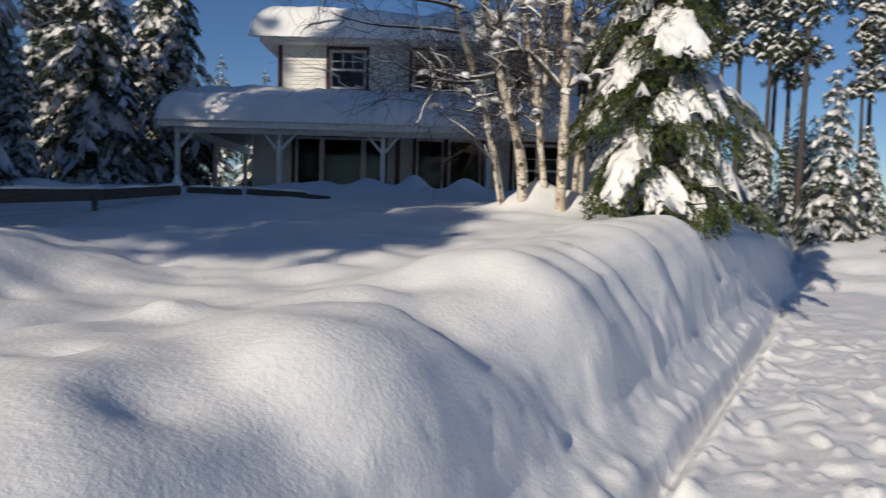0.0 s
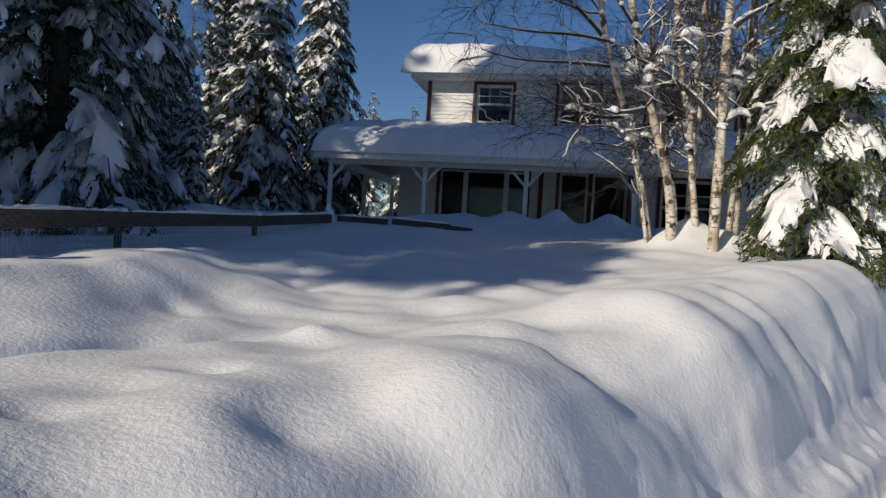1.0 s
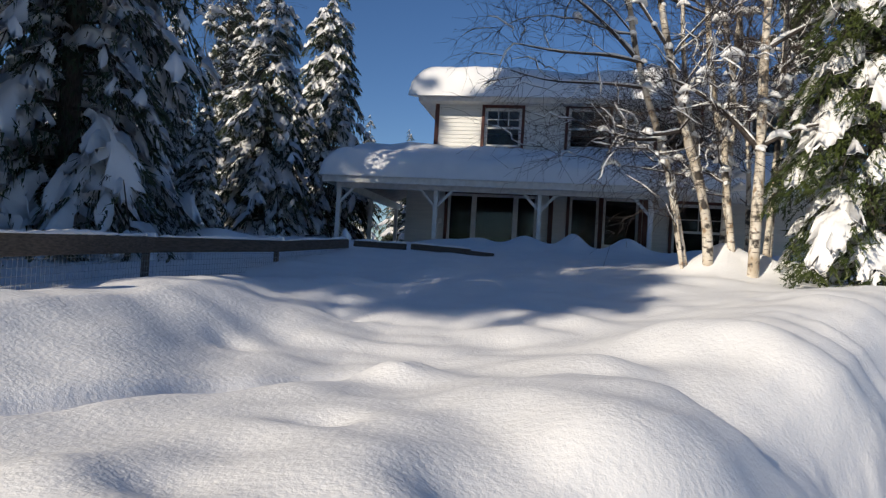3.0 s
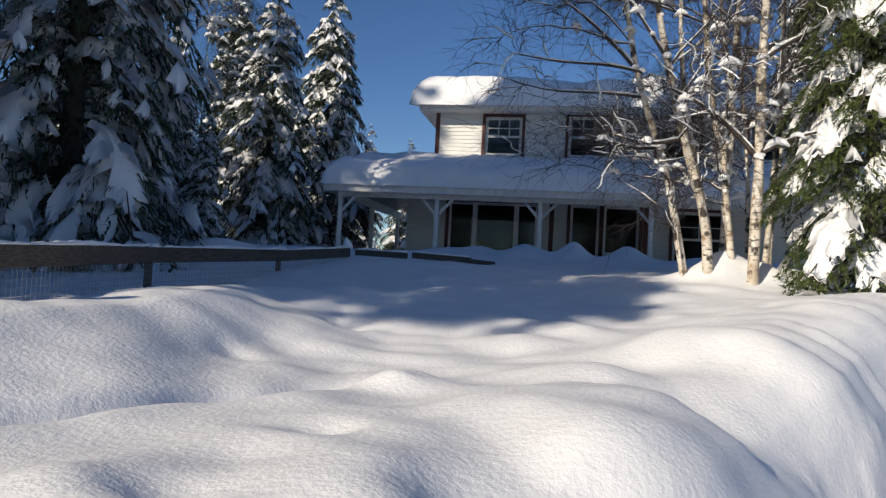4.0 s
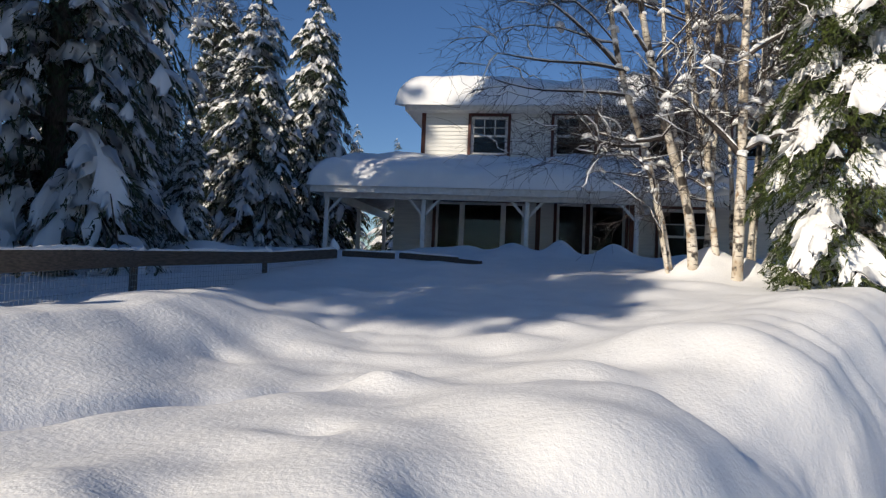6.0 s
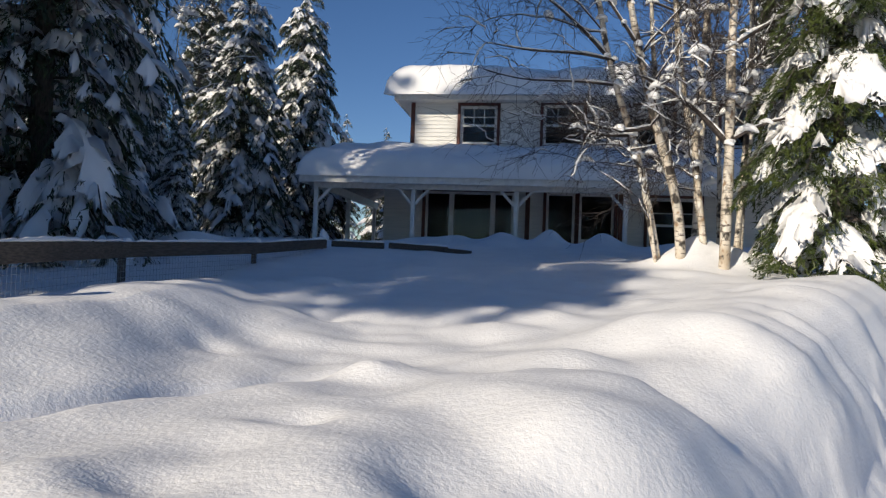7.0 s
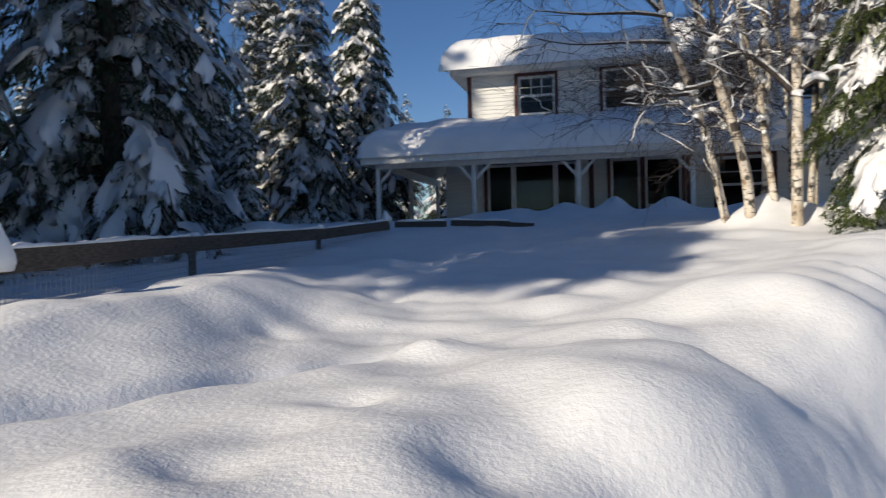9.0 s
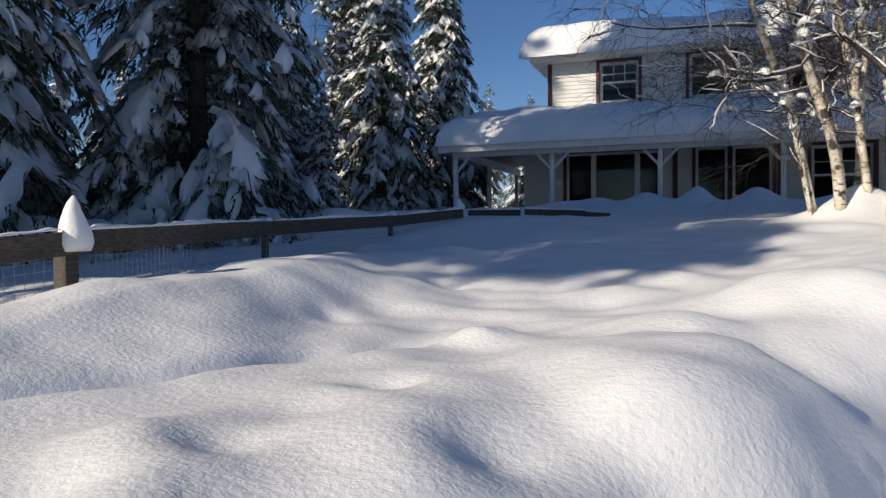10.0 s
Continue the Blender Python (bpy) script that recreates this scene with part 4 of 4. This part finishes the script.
def birch(points, radius, seed, label, limbs=(), count=9, top=8.2, bias=(-0.5, 0, 0.25)):
    """A birch along the given bent line; it goes on above its last point up to the height top."""
    r = np.random.RandomState(seed)
    p = [np.array(q, float) for q in points]
    if top > p[-1][2]:
        d = (p[-1] - p[-2]) / (p[-1][2] - p[-2][2])
        p += [p[-1] + d * (top - p[-1][2]) * 0.5 + np.array((0.03, 0.05, 0)), p[-1] + d * (top - p[-1][2]) + np.array((0.1, 0.1, 0))]
    p[0] = p[0] + np.array((0, 0, -0.35))
    axis = along(p, 40)
    base = Vector((axis[0][0], axis[0][1], axis[0][2]))
    t = np.linspace(0, 1, 40)
    rad = 0.84 * radius * (1.12 - 0.72 * t) * (1 + 0.06 * np.sin(t * 31 + seed)) + 0.12 * radius * np.exp(-t * 30)
    tree = thing("birch_tree", label, "tree", base, "birch clump")
    off = np.array(base)
    part("trunk", Geo().sweep((axis - off)[None], rad[None], rad[None], 12), BIRCH, tree, smooth=True)
    prim = []
    for lp, lr in limbs:
        c = along(lp, 9)
        prim.append((c, lr))
    count = count and count + 3
    i0 = r.randint(9, 39, count)
    az = r.uniform(0, 2 * np.pi, count)
    ways = np.column_stack((np.cos(az), np.sin(az), r.uniform(0.15, 0.9, count))) + np.array(bias)
    for c in branchlets(r, axis[i0], ways, r.uniform(0.7, 2.4, count), 9, 0.30, 0.12):
        prim.append((c, 0.007 + 0.09 * radius * r.uniform(0.5, 1.3)))
    C1 = np.array([c for c, _ in prim])
    R1 = np.array([q for _, q in prim])[:, None] * np.linspace(1, 0.3, 9)
    wood = Geo().sweep(C1 - off, R1, R1, 6)
    B = len(C1)
    k = 8
    at = r.randint(2, 9, (B, k))
    st = C1[np.arange(B)[:, None], at].reshape(-1, 3)
    tan = (C1[np.arange(B)[:, None], np.minimum(at, 8)] - C1[np.arange(B)[:, None], at - 2]).reshape(-1, 3)
    tan /= np.linalg.norm(tan, axis=1, keepdims=True) + 1e-9
    w2 = tan + r.normal(0, 0.55, tan.shape) + np.array((0, 0, 0.1))
    C2 = branchlets(r, st, w2, r.uniform(0.35, 1.0, B * k), 7, 0.4, 0.12)
    R2 = np.full((B * k, 1), 0.005) * np.linspace(1, 0.4, 7)
    wood.sweep(C2 - off, R2, R2, 4)
    m = 13
    at = r.randint(1, 7, (B * k, m))
    st = C2[np.arange(B * k)[:, None], at].reshape(-1, 3)
    tan = (C2[np.arange(B * k)[:, None], at] - C2[np.arange(B * k)[:, None], at - 1]).reshape(-1, 3)
    tan /= np.linalg.norm(tan, axis=1, keepdims=True) + 1e-9
    w3 = tan + r.normal(0, 0.6, tan.shape)
    C3 = branchlets(r, st, w3, r.uniform(0.18, 0.6, B * k * m), 4, 0.4, 0.05)
    R3 = np.full((B * k * m, 1), 0.0032) * np.linspace(1, 0.5, 4)
    wood.sweep(C3 - off, R3, R3, 3)
    tagged(part("branching", wood, TWIG, tree, smooth=True), kind="stuff")
    # snow lying on limbs and forks
    snow = Geo()
    lift = np.array((0, 0, 0.006))
    fat1 = (R1 * 0.95 + 0.002) * r.uniform(0.6, 1.3, (B, 1)) * r.uniform(0.3, 1.6, R1.shape)
    fat1[:, [0, -1]] *= 0.3
    snow.sweep(C1 - off + lift + np.stack((R1 * 0, R1 * 0, R1 * 0.8), axis=-1), fat1, fat1 * 1.1, 7, 0.15)
    if count:       # clumps caught in the forks
        nb = 26
        fork = np.concatenate((C1[:, 0][: B], C1[r.randint(0, B, nb), r.randint(2, 7, nb)]))
        g = np.linspace(-1, 1, 5)
        fr_ = r.uniform(0.025, 0.085, len(fork))
        fa = r.uniform(0, 2 * np.pi, len(fork))
        blob = fork[:, None] + np.stack((np.cos(fa)[:, None] * g * fr_[:, None] * 1.7, np.sin(fa)[:, None] * g * fr_[:, None] * 1.7, (0.5 - 0.8 * g ** 2)[None] * fr_[:, None]), axis=-1)
        bw = fr_[:, None] * np.array((0.3, 0.8, 1.0, 0.75, 0.3)) * r.uniform(0.8, 1.2, (len(fork), 5))
        snow.sweep(blob - off, bw, bw, 8, 0.5)
    pick = r.uniform(0, 1, B * k) < 0.62
    cut = C2[pick][:, 1:6]
    w = r.uniform(0.006, 0.019, (len(cut), 1)) * np.array((0.3, 0.9, 1.1, 0.8, 0.25)) * r.uniform(0.7, 1.3, (len(cut), 5))
    snow.sweep(cut - off + np.array((0, 0, 0.008)), w, w * 1.1, 6, 0.2)
    tagged(part("snow_load", snow, BOUGH_SNOW, tree, smooth=True), kind="stuff")
    return tree


PALE = "white-barked birch with snow along its bare limbs"
birch([(0.66, 10.5, 1.6), (0.48, 10.5, 2.2), (0.34, 10.5, 2.9), (0.17, 10.5, 3.52), (-0.04, 10.5, 4.08), (-0.22, 10.5, 4.71), (-0.36, 10.5, 5.52)], 0.062, 41, PALE,
      [([(-0.2, 10.5, 4.6), (-0.55, 10.35, 4.95), (-0.95, 10.3, 5.3), (-1.3, 10.3, 5.55)], 0.03), ([(-0.1, 10.5, 4.55), (-0.6, 10.3, 4.62), (-1.2, 10.2, 4.58), (-1.8, 10.1, 4.68)], 0.022),
       ([(-0.06, 10.5, 4.2), (-0.7, 10.4, 4.25), (-1.4, 10.3, 4.2), (-1.9, 10.2, 4.35)], 0.02), ([(0.15, 10.5, 3.5), (-0.2, 10.4, 3.45), (-0.55, 10.3, 3.55), (-0.85, 10.2, 3.6)], 0.024)], 11)
birch([(0.87, 10.35, 1.5), (0.83, 10.35, 2.2), (0.74, 10.35, 2.73), (0.51, 10.35, 3.46), (0.36, 10.35, 3.96), (0.25, 10.35, 4.51), (0.14, 10.35, 4.98), (0.05, 10.35, 5.46)], 0.075, 42, PALE,
      [([(0.45, 10.35, 3.6), (0.1, 10.3, 3.5), (-0.2, 10.2, 3.52), (-0.5, 10.1, 3.6)], 0.028), ([(0.2, 10.35, 4.7), (-0.1, 10.2, 5.1), (-0.4, 10.1, 5.5), (-0.7, 10.0, 5.8)], 0.026)], 9)
birch([(1.1, 10.9, 1.7), (1.15, 10.9, 2.32), (1.15, 10.9, 2.97), (1.06, 10.9, 3.53), (0.92, 10.9, 4.1), (0.81, 10.9, 5.0), (0.76, 10.9, 5.66)], 0.07, 43, "grey-barked birch with snow in its forks", (), 10)
birch([(1.22, 11.1, 1.7), (1.17, 11.0, 2.98), (1.23, 11.0, 4.04), (1.14, 11.0, 4.7), (1.04, 11.0, 5.28), (0.99, 11.0, 5.69)], 0.05, 44, PALE, (), 9, 7.5)
birch([(1.65, 11.7, 1.7), (1.59, 11.6, 3.32), (1.47, 11.6, 4.44), (1.39, 11.6, 5.4), (1.33, 11.6, 5.92)], 0.045, 45, "slim dark-barked birch behind the clump", (), 8, 7.5, (0, 0, 0.2))
birch([(1.34, 10.05, 1.62), (1.35, 10.05, 2.35), (1.37, 10.05, 3.09), (1.36, 10.05, 3.83), (1.36, 10.05, 4.57), (1.38, 10.05, 5.32)], 0.082, 46, PALE,
      [([(1.35, 10.05, 3.3), (1.13, 10.1, 3.61), (0.91, 10.1, 3.8), (0.54, 10.1, 4.1), (0.25, 10.1, 4.21)], 0.045), ([(1.38, 10.05, 4.6), (1.63, 10.1, 4.81), (2.01, 10.1, 5.0), (2.48, 10.1, 5.29)], 0.03),
       ([(1.37, 10.05, 3.35), (1.6, 9.9, 3.5), (1.9, 9.8, 3.6), (2.2, 9.7, 3.62)], 0.025)], 8, 8.6, (0, 0, 0.3))
birch([(1.9, 11.6, 1.7), (1.92, 11.5, 2.94), (2.01, 11.5, 3.66), (2.0, 11.5, 5.02), (2.0, 11.5, 5.87)], 0.05, 47, "slim dark-barked birch behind the clump", (), 7, 8, (0.2, 0, 0.2))
birch([(0.98, 10.7, 1.6), (0.90, 10.7, 2.4), (0.72, 10.7, 3.2), (0.52, 10.7, 4.1), (0.42, 10.7, 5.0), (0.40, 10.7, 5.7)], 0.05, 53, PALE, (), 7, 7.8)
birch([(1.28, 10.6, 1.6), (1.12, 10.6, 2.6), (1.02, 10.6, 3.4), (1.10, 10.6, 4.4), (1.16, 10.6, 5.6)], 0.055, 54, "grey-barked birch with snow in its forks", (), 7, 7.8)
birch([(1.62, 10.7, 1.7), (1.70, 10.7, 2.9), (1.78, 10.7, 4.2), (1.76, 10.7, 5.6)], 0.05, 55, "grey-barked birch with snow in its forks", (), 6, 7.8, (0.1, 0, 0.2))
birch([(0.60, 10.4, 1.45), (0.51, 10.4, 1.88), (0.42, 10.4, 2.46)], 0.032, 48, "thin broken birch stem leaning in snow", [([(0.44, 10.4, 2.3), (0.36, 10.38, 2.42), (0.3, 10.36, 2.5), (0.27, 10.35, 2.6)], 0.01)], 0, 2.4)
for x, y, seed in ((-8.35, 12.1, 51), (-8.0, 12.9, 52)):
    birch([(x, y, 1.9), (x + 0.05, y, 3.5), (x - 0.05, y, 5.0), (x + 0.05, y, 6.0)], 0.022, seed, "thin bare sapling among the spruces", (), 5, 7.2, (0, 0, 0.8))
